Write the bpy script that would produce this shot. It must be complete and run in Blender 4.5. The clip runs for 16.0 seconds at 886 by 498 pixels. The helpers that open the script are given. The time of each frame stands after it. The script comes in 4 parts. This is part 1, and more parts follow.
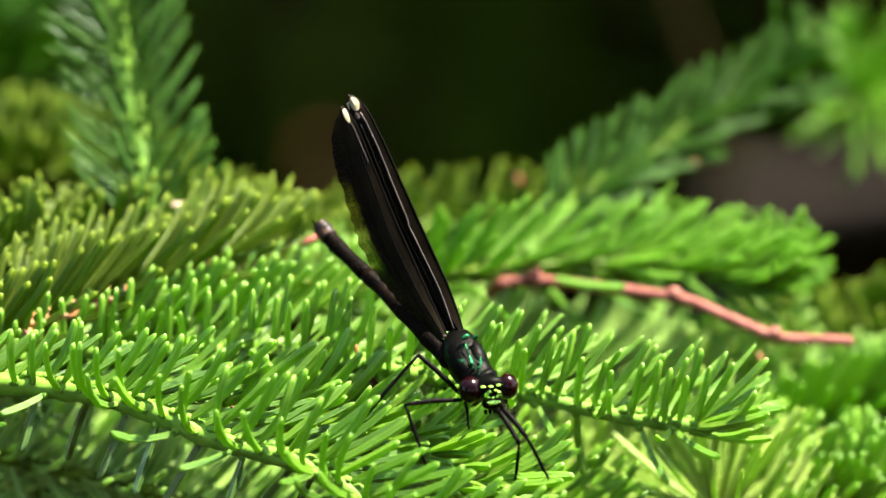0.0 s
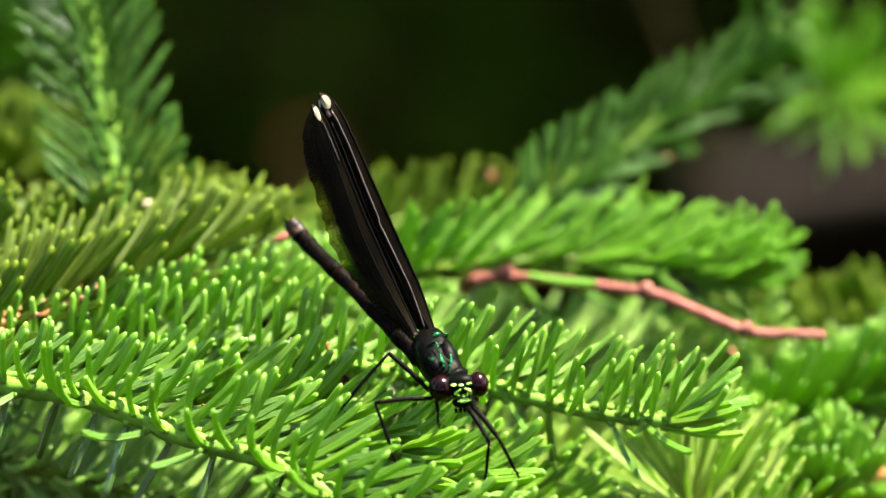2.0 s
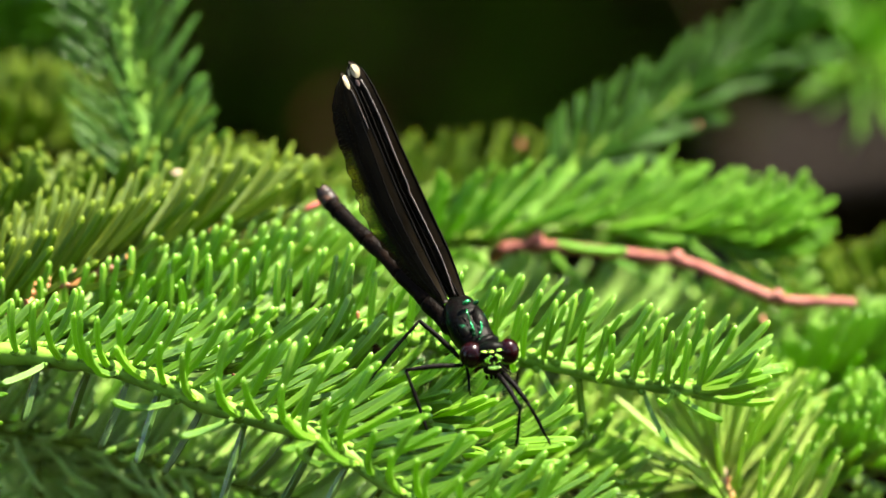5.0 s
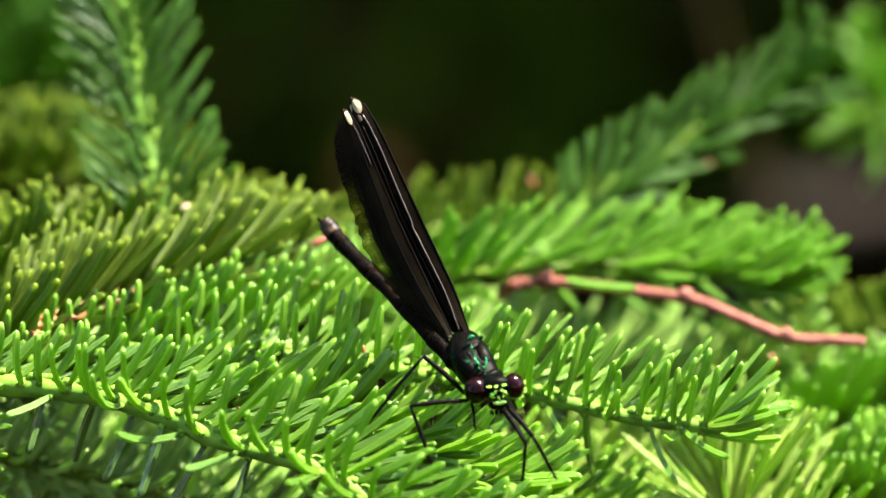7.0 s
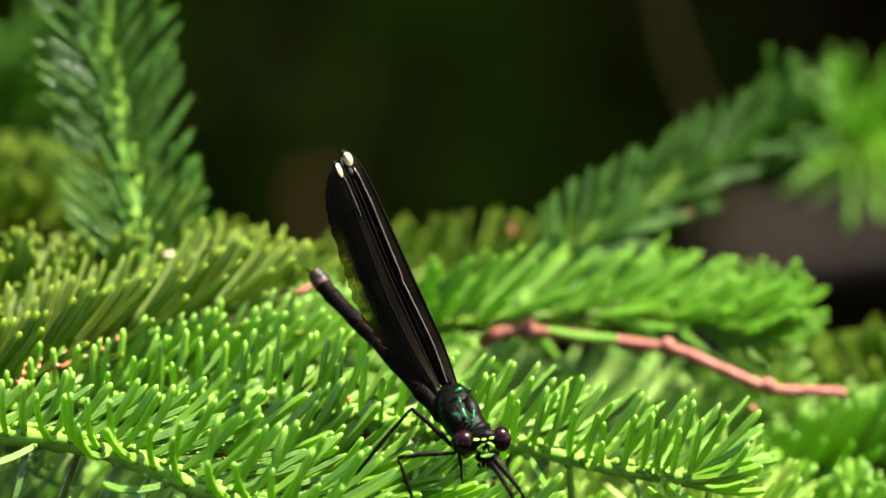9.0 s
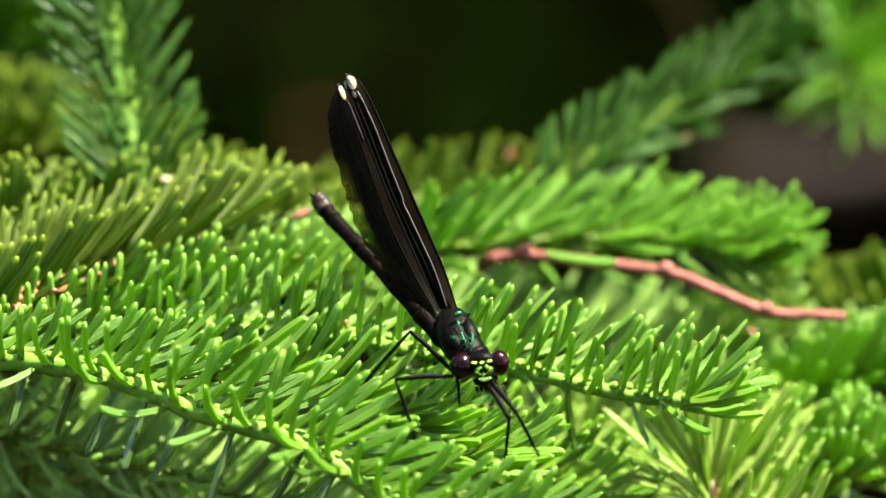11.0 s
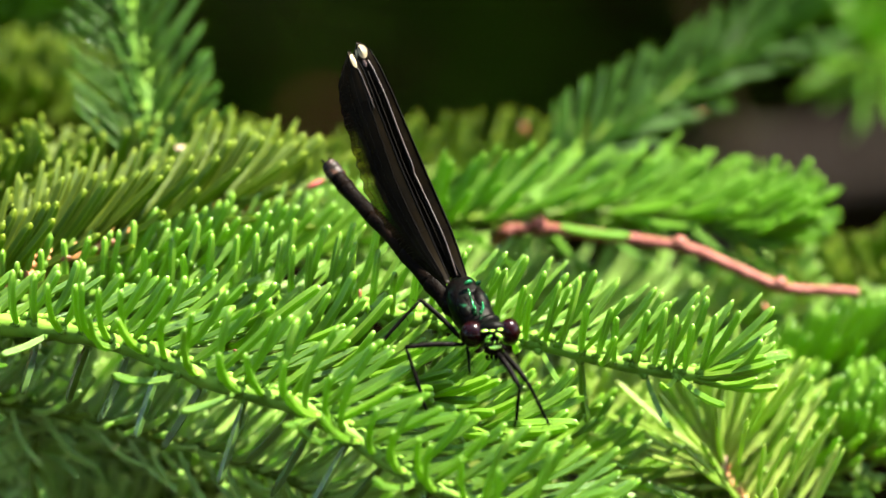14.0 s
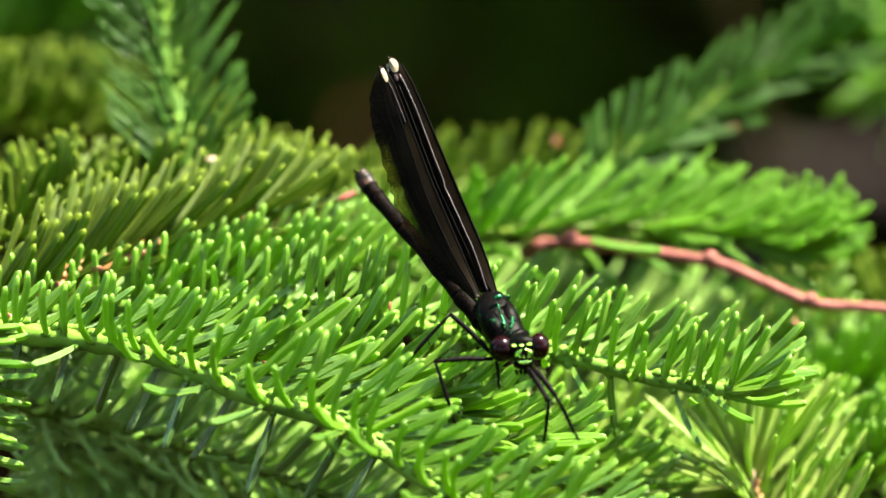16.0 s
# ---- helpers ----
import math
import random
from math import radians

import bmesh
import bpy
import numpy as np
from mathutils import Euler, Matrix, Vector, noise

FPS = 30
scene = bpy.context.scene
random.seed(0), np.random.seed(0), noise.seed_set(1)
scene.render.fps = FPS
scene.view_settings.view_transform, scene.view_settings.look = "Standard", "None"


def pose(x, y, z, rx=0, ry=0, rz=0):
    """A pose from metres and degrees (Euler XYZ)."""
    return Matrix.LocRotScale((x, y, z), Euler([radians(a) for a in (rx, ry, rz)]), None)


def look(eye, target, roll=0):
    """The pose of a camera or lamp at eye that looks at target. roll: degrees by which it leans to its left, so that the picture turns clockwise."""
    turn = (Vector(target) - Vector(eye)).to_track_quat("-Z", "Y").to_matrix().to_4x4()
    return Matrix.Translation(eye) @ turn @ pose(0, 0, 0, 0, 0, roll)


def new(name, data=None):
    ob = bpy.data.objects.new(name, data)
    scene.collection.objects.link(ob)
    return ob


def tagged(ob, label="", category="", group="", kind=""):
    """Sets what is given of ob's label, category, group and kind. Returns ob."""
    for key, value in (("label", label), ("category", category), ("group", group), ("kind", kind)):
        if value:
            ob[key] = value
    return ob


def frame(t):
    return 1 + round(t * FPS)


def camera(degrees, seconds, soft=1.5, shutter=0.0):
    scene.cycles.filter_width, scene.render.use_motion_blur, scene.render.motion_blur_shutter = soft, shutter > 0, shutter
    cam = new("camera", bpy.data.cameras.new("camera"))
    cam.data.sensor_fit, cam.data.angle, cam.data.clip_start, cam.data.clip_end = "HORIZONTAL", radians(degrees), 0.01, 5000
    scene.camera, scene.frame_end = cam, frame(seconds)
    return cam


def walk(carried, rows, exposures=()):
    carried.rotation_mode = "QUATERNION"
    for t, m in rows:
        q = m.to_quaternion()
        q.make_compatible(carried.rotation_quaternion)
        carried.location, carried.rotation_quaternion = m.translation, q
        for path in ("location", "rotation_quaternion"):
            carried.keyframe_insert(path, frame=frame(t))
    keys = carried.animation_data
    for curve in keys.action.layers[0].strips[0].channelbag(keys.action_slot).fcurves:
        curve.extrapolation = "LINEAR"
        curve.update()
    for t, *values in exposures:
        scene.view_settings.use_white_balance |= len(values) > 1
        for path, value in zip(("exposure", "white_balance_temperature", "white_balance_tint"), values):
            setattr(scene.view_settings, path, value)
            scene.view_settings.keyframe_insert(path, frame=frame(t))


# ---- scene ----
# Camera: a hand-held long lens close to a damselfly on a spruce twig.
cam = camera(12.0, 16.0, soft=1.45)
cam.data.dof.use_dof = True
cam.data.dof.focus_distance = 0.512
cam.data.dof.aperture_fstop = 10.0
PATH = [
    (0, pose(-0.00000, -0.49455, 1.16069, 72.000, 0.000, -0.000)),
    (0.5, pose(0.00148, -0.49344, 1.16418, 71.551, 0.208, -0.032)),
    (1, pose(0.00150, -0.49369, 1.16145, 71.768, 0.298, -0.185)),
    (1.5, pose(0.00227, -0.49441, 1.15982, 71.971, 0.316, -0.230)),
    (2, pose(0.00254, -0.49409, 1.16098, 71.908, 0.269, -0.213)),
    (2.5, pose(0.00376, -0.49340, 1.16182, 71.783, 0.289, -0.044)),
    (3, pose(0.00370, -0.49309, 1.16095, 71.706, 0.323, 0.038)),
    (3.5, pose(0.00344, -0.49349, 1.16052, 71.640, 0.316, 0.154)),
    (4, pose(0.00124, -0.49379, 1.16066, 71.520, 0.399, -0.050)),
    (6.3, pose(0.00485, -0.49424, 1.15693, 72.070, 0.838, 0.500)),
    (6.5, pose(0.00459, -0.49463, 1.15644, 72.200, 0.563, 0.519)),
    (7, pose(0.00718, -0.49389, 1.15712, 72.357, 0.456, 0.793)),
    (7.5, pose(0.00555, -0.49373, 1.15904, 72.377, 0.409, 0.562)),
    (8, pose(0.00384, -0.49412, 1.15681, 72.834, 0.283, 0.330)),
    (8.5, pose(0.00080, -0.49501, 1.15694, 72.963, 0.035, 0.063)),
    (9, pose(0.00090, -0.49331, 1.16116, 72.602, -0.118, 0.036)),
    (9.5, pose(0.00075, -0.49299, 1.15977, 72.672, -0.266, -0.105)),
    (10, pose(0.00029, -0.49336, 1.15672, 71.956, -0.401, -0.189)),
    (10.2, pose(0.00026, -0.49329, 1.15735, 71.886, -0.263, -0.221)),
    (12.3, pose(0.00406, -0.49151, 1.16246, 71.224, -0.097, 0.245)),
    (12.5, pose(0.00447, -0.49143, 1.16316, 71.175, -0.220, 0.263)),
    (13, pose(0.00202, -0.49227, 1.15940, 71.462, -0.414, 0.164)),
    (13.5, pose(-0.00128, -0.49281, 1.15544, 71.775, -0.542, 0.006)),
    (14, pose(-0.00153, -0.49267, 1.15548, 71.734, -0.564, 0.076)),
    (14.5, pose(-0.00057, -0.49196, 1.15796, 71.444, -0.541, 0.346)),
    (15, pose(-0.00044, -0.49272, 1.15670, 71.685, -0.644, 0.547)),
    (15.5, pose(-0.00167, -0.49234, 1.15875, 71.513, -0.853, 0.562)),
    (16, pose(0.00033, -0.49286, 1.15644, 71.815, -0.778, 0.795)),
]
walk(cam, PATH, exposures=((0.0, 3.38, 7000, 8), (16.0, 3.38, 7000, 8)))

# World and sun
TO_SUN = Vector((0.43, 0.15, 0.89)).normalized()
world = bpy.data.worlds.new("world")
scene.world = world
world.use_nodes = True
sky = world.node_tree.nodes.new("ShaderNodeTexSky")
sky.sky_type = "NISHITA"
sky.sun_disc = False
sky.sun_elevation = math.asin(TO_SUN.z)
sky.sun_rotation = math.atan2(TO_SUN.x, TO_SUN.y)
back = world.node_tree.nodes["Background"]
back.inputs[1].default_value = 0.125
world.node_tree.links.new(sky.outputs[0], back.inputs[0])
sun = new("sun", bpy.data.lights.new("sun", "SUN"))
sun.data.energy = 5.0
sun.data.angle = radians(0.53)
sun.data.color = (1.0, 0.96, 0.88)
sun.matrix_world = look(TO_SUN * 20, (0, 0, 0))


# Materials
class Nodes:
    """A short way to write a node material."""

    def __init__(self, name):
        self.mat = bpy.data.materials.new(name)
        self.mat.use_nodes = True
        self.tree = self.mat.node_tree
        self.bsdf = self.tree.nodes["Principled BSDF"]
        self.out = self.tree.nodes["Material Output"]

    def add(self, kind, **inputs):
        node = self.tree.nodes.new(kind)
        for key, value in inputs.items():
            self.put(node.inputs[key.replace("_", " ")], value)
        return node

    def put(self, socket, value):
        if isinstance(value, bpy.types.NodeSocket):
            self.tree.links.new(value, socket)
        elif isinstance(value, (tuple, list)) and len(value) == 3 and socket.type == "RGBA":
            socket.default_value = (*value, 1)
        else:
            socket.default_value = value

    def ramp(self, fac, *stops):
        node = self.add("ShaderNodeValToRGB", Fac=fac)
        marks = node.color_ramp.elements
        while len(marks) < len(stops):
            marks.new(0.5)
        for mark, (at, colour) in zip(marks, stops):
            mark.position, mark.color = at, (*colour, 1)
        return node.outputs[0]

    def mix(self, fac, a, b, blend="MIX"):
        node = self.add("ShaderNodeMix")
        node.data_type, node.blend_type = "RGBA", blend
        self.put(node.inputs[0], fac)
        self.put(node.inputs[6], a)
        self.put(node.inputs[7], b)
        return node.outputs[2]

    def math(self, op, a, b=0.0):
        node = self.add("ShaderNodeMath")
        node.operation = op
        self.put(node.inputs[0], a)
        self.put(node.inputs[1], b)
        return node.outputs[0]

    def noise(self, scale, detail=3.0, vector=None, rough=0.5):
        node = self.add("ShaderNodeTexNoise", Scale=scale, Detail=detail, Roughness=rough)
        if vector is None:
            vector = self.add("ShaderNodeTexCoord").outputs["Object"]
        self.put(node.inputs["Vector"], vector)
        return node.outputs["Fac"]

    def bump(self, height, strength, distance):
        node = self.add("ShaderNodeBump", Strength=strength, Distance=distance, Height=height)
        self.put(self.bsdf.inputs["Normal"], node.outputs[0])

    def set(self, **inputs):
        for key, value in inputs.items():
            self.put(self.bsdf.inputs[key.replace("_", " ")], value)
        return self


def needle_material(name, base, middle, tip, shift, see_through=0.42, rough=0.36, gloss=0.5, bloom=0.13):
    """Green along the needle's length, with a paler waxy band on its sides, varied from needle to needle."""
    n = Nodes(name)
    co = n.add("ShaderNodeTexCoord")
    along = n.add("ShaderNodeSeparateXYZ", Vector=co.outputs["UV"]).outputs
    grow = n.ramp(along[1], (0.0, base), (0.4, middle), (0.88, middle), (1.0, tip))
    who = n.add("ShaderNodeObjectInfo").outputs["Random"]
    isle = n.add("ShaderNodeNewGeometry").outputs["Random Per Island"]
    chance = n.math("FRACT", n.math("ADD", who, isle))
    varied = n.mix(n.math("MULTIPLY", chance, 0.9), grow, shift)
    spots = n.noise(900.0, 3.0)
    varied = n.mix(n.math("MULTIPLY", spots, 0.35), varied, tuple(c * 0.45 for c in middle))
    # pale waxy lines of pores along the faces, and painted light on the edges
    lines = n.math("SINE", n.math("MULTIPLY", along[0], 50.3))
    varied = n.mix(n.math("MULTIPLY", n.math("GREATER_THAN", lines, 0.25), bloom), varied, (0.17, 0.30, 0.09))
    ridge = n.math("ABSOLUTE", n.math("SUBTRACT", n.math("FRACT", n.math("MULTIPLY", along[0], 4.0)), 0.5))
    varied = n.mix(n.math("MULTIPLY", n.math("GREATER_THAN", ridge, 0.43), 0.7), varied, tip)
    # a darker groove down the middle of each face, its shade painted in
    varied = n.mix(n.math("MULTIPLY", n.math("LESS_THAN", ridge, 0.13), 0.45), varied, tuple(c * 0.5 for c in middle))
    n.set(Base_Color=varied, Roughness=n.math("ADD", n.math("MULTIPLY", chance, 0.14), rough), Specular_IOR_Level=gloss)
    n.bump(n.noise(2500.0, 2.0), 0.25, 0.0002)
    leaf = n.add("ShaderNodeBsdfTranslucent", Color=n.mix(0.4, varied, (0.26, 0.52, 0.03)))
    both = n.add("ShaderNodeMixShader", Fac=see_through)
    n.tree.links.new(n.bsdf.outputs[0], both.inputs[1])
    n.tree.links.new(leaf.outputs[0], both.inputs[2])
    n.tree.links.new(both.outputs[0], n.out.inputs[0])
    return n.mat


FRESH = needle_material("fresh_needle", (0.15, 0.28, 0.020), (0.086, 0.205, 0.016), (0.17, 0.31, 0.022), (0.18, 0.33, 0.022), 0.5, 0.30, 0.55)
BACK = needle_material("dull_fresh_needle", (0.10, 0.22, 0.015), (0.056, 0.155, 0.012), (0.17, 0.33, 0.025), (0.12, 0.26, 0.018), 0.5, 0.36, 0.2, 0.05)
# Dimmer copy of the fresh green; less sunlight is put into its colour.
SHADED_GREEN = needle_material("shaded_green_needle", (0.085, 0.165, 0.013), (0.048, 0.122, 0.015), (0.21, 0.35, 0.028), (0.085, 0.19, 0.018), 0.5, 0.32, 0.5)
YELLOW = needle_material("yellow_needle", (0.036, 0.060, 0.004), (0.033, 0.062, 0.004), (0.19, 0.24, 0.012), (0.060, 0.092, 0.005), 0.42, 0.40, 0.15, 0.05)
STRAW = needle_material("straw_needle", (0.27, 0.27, 0.07), (0.23, 0.34, 0.06), (0.38, 0.46, 0.10), (0.31, 0.39, 0.08), 0.55, 0.36, 0.4)
# Darker green for hanging needles, with the underside's shade in the colour.
DARK = needle_material("underside_shade_needle", (0.04, 0.08, 0.018), (0.045, 0.10, 0.022), (0.10, 0.18, 0.05), (0.06, 0.12, 0.02), 0.35, 0.18, 0.9)
# Shade on the rear twigs is put into this dark needle green.
REAR_SHADE = needle_material("rear_shade_needle", (0.016, 0.046, 0.002), (0.010, 0.036, 0.003), (0.030, 0.075, 0.007), (0.020, 0.058, 0.003), 0.45, 0.36, 0.08, 0.0)
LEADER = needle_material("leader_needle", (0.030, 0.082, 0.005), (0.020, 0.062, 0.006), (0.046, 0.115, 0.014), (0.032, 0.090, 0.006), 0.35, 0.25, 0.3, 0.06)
# Lightened green that makes up for sunlight missing on the low twigs.
LIFTED_GREEN = needle_material("light_lifted_needle", (0.26, 0.39, 0.09), (0.24, 0.42, 0.09), (0.36, 0.52, 0.15), (0.31, 0.45, 0.11), 0.5, 0.26, 0.5)


def plain(name, colours, scale, rough=0.6, metal=0.0, bump=0.3, depth=0.0002, fine=None, **more):
    n = Nodes(name)
    a = n.noise(scale, 4.0)
    b = n.noise(fine or scale * 6, 3.0)
    steps = [((i + 0.5) / len(colours) * 0.5 + 0.25, c) for i, c in enumerate(colours)]
    colour = n.ramp(a, *steps)
    colour = n.mix(n.math("MULTIPLY", b, 0.4), colour, tuple(c * 0.5 for c in colours[0]))
    n.set(Base_Color=colour, Roughness=rough, Metallic=metal, **more)
    n.bump(n.math("ADD", a, n.math("MULTIPLY", b, 0.5)), bump, depth)
    return n.mat


STEM_GREEN = plain("green_stem", [(0.03, 0.058, 0.003), (0.05, 0.092, 0.004), (0.075, 0.12, 0.006)], 500, 0.6, Specular_IOR_Level=0.12)
STEM_LIME = plain("lime_stem", [(0.06, 0.135, 0.012), (0.085, 0.175, 0.016), (0.11, 0.20, 0.022)], 500, 0.6, Specular_IOR_Level=0.12)
STEM_MID = plain("mid_green_stem", [(0.036, 0.085, 0.006), (0.055, 0.12, 0.008), (0.08, 0.15, 0.012)], 500, 0.6, Specular_IOR_Level=0.12)
STEM_BROWN = plain("brown_stem", [(0.20, 0.085, 0.025), (0.32, 0.13, 0.045), (0.26, 0.15, 0.04)], 600, 0.6, Specular_IOR_Level=0.2)
BARK_RED = plain("red_bark", [(0.07, 0.018, 0.011), (0.13, 0.036, 0.024), (0.19, 0.07, 0.05)], 450, 0.6, Specular_IOR_Level=0.15, bump=0.6, depth=0.0004)
BARK_DULL = plain("dull_red_bud", [(0.13, 0.028, 0.022), (0.20, 0.045, 0.036)], 700, 0.6, Specular_IOR_Level=0.1)
BARK_GREY = plain("grey_bark", [(0.03, 0.020, 0.009), (0.052, 0.036, 0.017), (0.075, 0.054, 0.027)], 40, 0.9, bump=0.8, depth=0.006, Specular_IOR_Level=0.1)
# Grey wood lowered in colour until the sunlit pole reads as shaded.
WEATHERED_DIM = plain("weathered_shaded_wood", [(0.010, 0.007, 0.005), (0.017, 0.012, 0.0085), (0.027, 0.020, 0.015)], 40, 0.9, bump=0.8, depth=0.004, Specular_IOR_Level=0.1)
BUD = plain("bud_scale", [(0.12, 0.034, 0.010), (0.19, 0.06, 0.018), (0.25, 0.10, 0.035)], 900, 0.5)
PALE = plain("pale_scale", [(0.20, 0.13, 0.08), (0.28, 0.20, 0.13)], 900, 0.6)
# Floor, herb and litter colours are darkened to carry the woodland shade.
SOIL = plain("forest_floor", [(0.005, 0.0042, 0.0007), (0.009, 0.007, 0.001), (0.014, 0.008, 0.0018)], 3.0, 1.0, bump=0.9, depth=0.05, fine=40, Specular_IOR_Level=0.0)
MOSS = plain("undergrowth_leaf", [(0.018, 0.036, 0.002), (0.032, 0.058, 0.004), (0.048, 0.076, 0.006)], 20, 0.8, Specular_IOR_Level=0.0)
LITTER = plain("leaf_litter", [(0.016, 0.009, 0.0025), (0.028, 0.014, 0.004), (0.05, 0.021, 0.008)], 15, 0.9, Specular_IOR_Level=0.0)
# Reddish brown cut down in colour so sunlit dry leaves look shaded.
DRY = plain("dry_leaf", [(0.034, 0.012, 0.006), (0.055, 0.019, 0.009)], 30, 0.8, Specular_IOR_Level=0.05)
DEAD = plain("dead_stalk", [(0.026, 0.016, 0.007), (0.042, 0.026, 0.012)], 30, 0.8, Specular_IOR_Level=0.05)
# Crown green kept near black, so the forest's shade sits in the colour.
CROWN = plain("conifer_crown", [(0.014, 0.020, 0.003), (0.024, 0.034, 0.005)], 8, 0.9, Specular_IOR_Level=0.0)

# Insect surfaces
BODY = plain("dark_cuticle", [(0.0012, 0.0008, 0.0005), (0.0022, 0.0013, 0.0008), (0.0045, 0.0024, 0.0014)], 500, 0.5, bump=0.8, depth=0.0003, Specular_IOR_Level=0.015)
BRONZE = plain("bronze_highlight_cuticle", [(0.003, 0.0018, 0.001), (0.008, 0.004, 0.002), (0.05, 0.022, 0.012)], 700, 0.5, bump=0.5, depth=0.0001, Specular_IOR_Level=0.12)
LEG = plain("leg_cuticle", [(0.0015, 0.0012, 0.0010), (0.003, 0.0022, 0.0016)], 900, 0.5, Specular_IOR_Level=0.02)
EYE = plain("compound_eye", [(0.0024, 0.0004, 0.0005), (0.007, 0.0007, 0.0009)], 300, 0.2, bump=0.0, Specular_IOR_Level=0.09)
TAN = plain("tan_wing_spot", [(0.028, 0.011, 0.007), (0.05, 0.02, 0.012)], 900, 0.6)
VEIN = plain("wing_vein", [(0.0012, 0.0008, 0.0005), (0.0025, 0.0017, 0.0011)], 900, 0.5, Specular_IOR_Level=0.03)
# Grey highlights along the wing veins, given as a paler vein colour.
VEIN_SHEEN = plain("highlit_wing_vein", [(0.010, 0.007, 0.0055), (0.028, 0.019, 0.015)], 900, 0.35, Specular_IOR_Level=0.3)
WINE = plain("wing_hinge", [(0.012, 0.004, 0.004), (0.026, 0.009, 0.008)], 900, 0.5)


def metal_green(name, a, b, c, rough, shine=0.75):
    n = Nodes(name)
    f = n.noise(650.0, 4.0)
    colour = n.ramp(f, (0.42, a), (0.62, b), (0.76, c))
    n.set(Base_Color=colour, Metallic=shine, Roughness=rough, Specular_IOR_Level=0.02)
    n.bump(n.noise(2200.0, 3.0), 0.35, 0.0002)
    return n.mat


GREEN = metal_green("metallic_green", (0.0012, 0.0008, 0.0006), (0.0012, 0.0018, 0.0012), (0.01, 0.09, 0.035), 0.42, 0.3)
GLINT = metal_green("painted_green_glint", (0.006, 0.03, 0.01), (0.02, 0.22, 0.07), (0.16, 0.72, 0.34), 0.22)
LIME = metal_green("metallic_lime", (0.30, 0.60, 0.08), (0.60, 0.88, 0.16), (0.90, 1.0, 0.40), 0.24)


def wing_material():
    n = Nodes("smoky_wing")
    co = n.add("ShaderNodeTexCoord")
    uv = n.add("ShaderNodeSeparateXYZ", Vector=co.outputs["UV"]).outputs
    smoke = n.noise(260.0, 4.0)
    colour = n.ramp(smoke, (0.35, (0.0020, 0.0014, 0.0006)), (0.65, (0.0046, 0.0031, 0.0013)))
    n.set(Base_Color=colour, Roughness=0.42, Specular_IOR_Level=0.02)
    n.bump(n.noise(1500.0, 2.0), 0.3, 0.0001)
    clear = n.add("ShaderNodeBsdfTransparent", Color=(0.90, 0.83, 0.58))
    # the membrane thins out towards its hind edge near the body
    edge = n.add("ShaderNodeMapRange", Value=uv[0])
    for key, value in (("From Min", 0.50), ("From Max", 0.80), ("To Min", 0.06), ("To Max", 0.62)):
        edge.inputs[key].default_value = value
    near = n.add("ShaderNodeMapRange", Value=uv[1])
    for key, value in (("From Min", 0.80), ("From Max", 0.62), ("To Min", 0.15), ("To Max", 1.0)):
        near.inputs[key].default_value = value
    root = n.add("ShaderNodeMapRange", Value=uv[1])
    for key, value in (("From Min", 0.20), ("From Max", 0.38), ("To Min", 0.12), ("To Max", 1.0)):
        root.inputs[key].default_value = value
    both = n.add("ShaderNodeMixShader", Fac=n.math("MULTIPLY", n.math("MULTIPLY", edge.outputs[0], near.outputs[0]), root.outputs[0]))
    n.tree.links.new(n.bsdf.outputs[0], both.inputs[1])
    n.tree.links.new(clear.outputs[0], both.inputs[2])
    n.tree.links.new(both.outputs[0], n.out.inputs[0])
    return n.mat


WING = wing_material()


def spot_material():
    n = Nodes("white_wing_spot")
    colour = n.ramp(n.noise(1500.0, 3.0), (0.3, (0.22, 0.175, 0.095)), (0.6, (0.31, 0.26, 0.155)))
    n.set(Base_Color=colour, Roughness=0.5)
    glow = n.add("ShaderNodeBsdfTranslucent", Color=colour)
    both = n.add("ShaderNodeMixShader", Fac=0.5)
    n.tree.links.new(n.bsdf.outputs[0], both.inputs[1])
    n.tree.links.new(glow.outputs[0], both.inputs[2])
    n.tree.links.new(both.outputs[0], n.out.inputs[0])
    return n.mat


STIGMA = spot_material()


# Mesh tools
def mesh_of(name, verts, faces, material, uvs=None, smooth=True):
    me = bpy.data.meshes.new(name)
    me.from_pydata([tuple(v) for v in verts], [], faces)
    if uvs is not None:
        layer = me.uv_layers.new(name="UVMap")
        for loop in me.loops:
            layer.data[loop.index].uv = uvs[loop.vertex_index]
    if smooth:
        me.polygons.foreach_set("use_smooth", [True] * len(me.polygons))
    me.materials.append(material)
    me.update()
    return me


def part(name, me, parent, label="", matrix=None, kind=""):
    ob = new(name, me)
    ob.parent = parent
    if matrix is not None:
        ob.matrix_basis = matrix
    return tagged(ob, label, kind=kind)


def thing(name, at, label, category, group="", kind=""):
    ob = new(name)
    ob.location = at
    ob.empty_display_size = 0.005
    return tagged(ob, label, category, group, kind)


def smooth_line(pts, n):
    """n + 1 points on a smooth curve through pts (Catmull-Rom)."""
    pts = [Vector(p) for p in pts]
    ext = [pts[0] * 2 - pts[1]] + pts + [pts[-1] * 2 - pts[-2]]
    out = []
    for i in range(n + 1):
        s = i / n * (len(pts) - 1)
        k = min(int(s), len(pts) - 2)
        t = s - k
        a, b, c, d = ext[k:k + 4]
        out.append(0.5 * ((2 * b) + (c - a) * t + (2 * a - 5 * b + 4 * c - d) * t * t + (3 * b - a - 3 * c + d) * t ** 3))
    return out


def tangents(line):
    return [(line[min(i + 1, len(line) - 1)] - line[max(i - 1, 0)]).normalized() for i in range(len(line))]


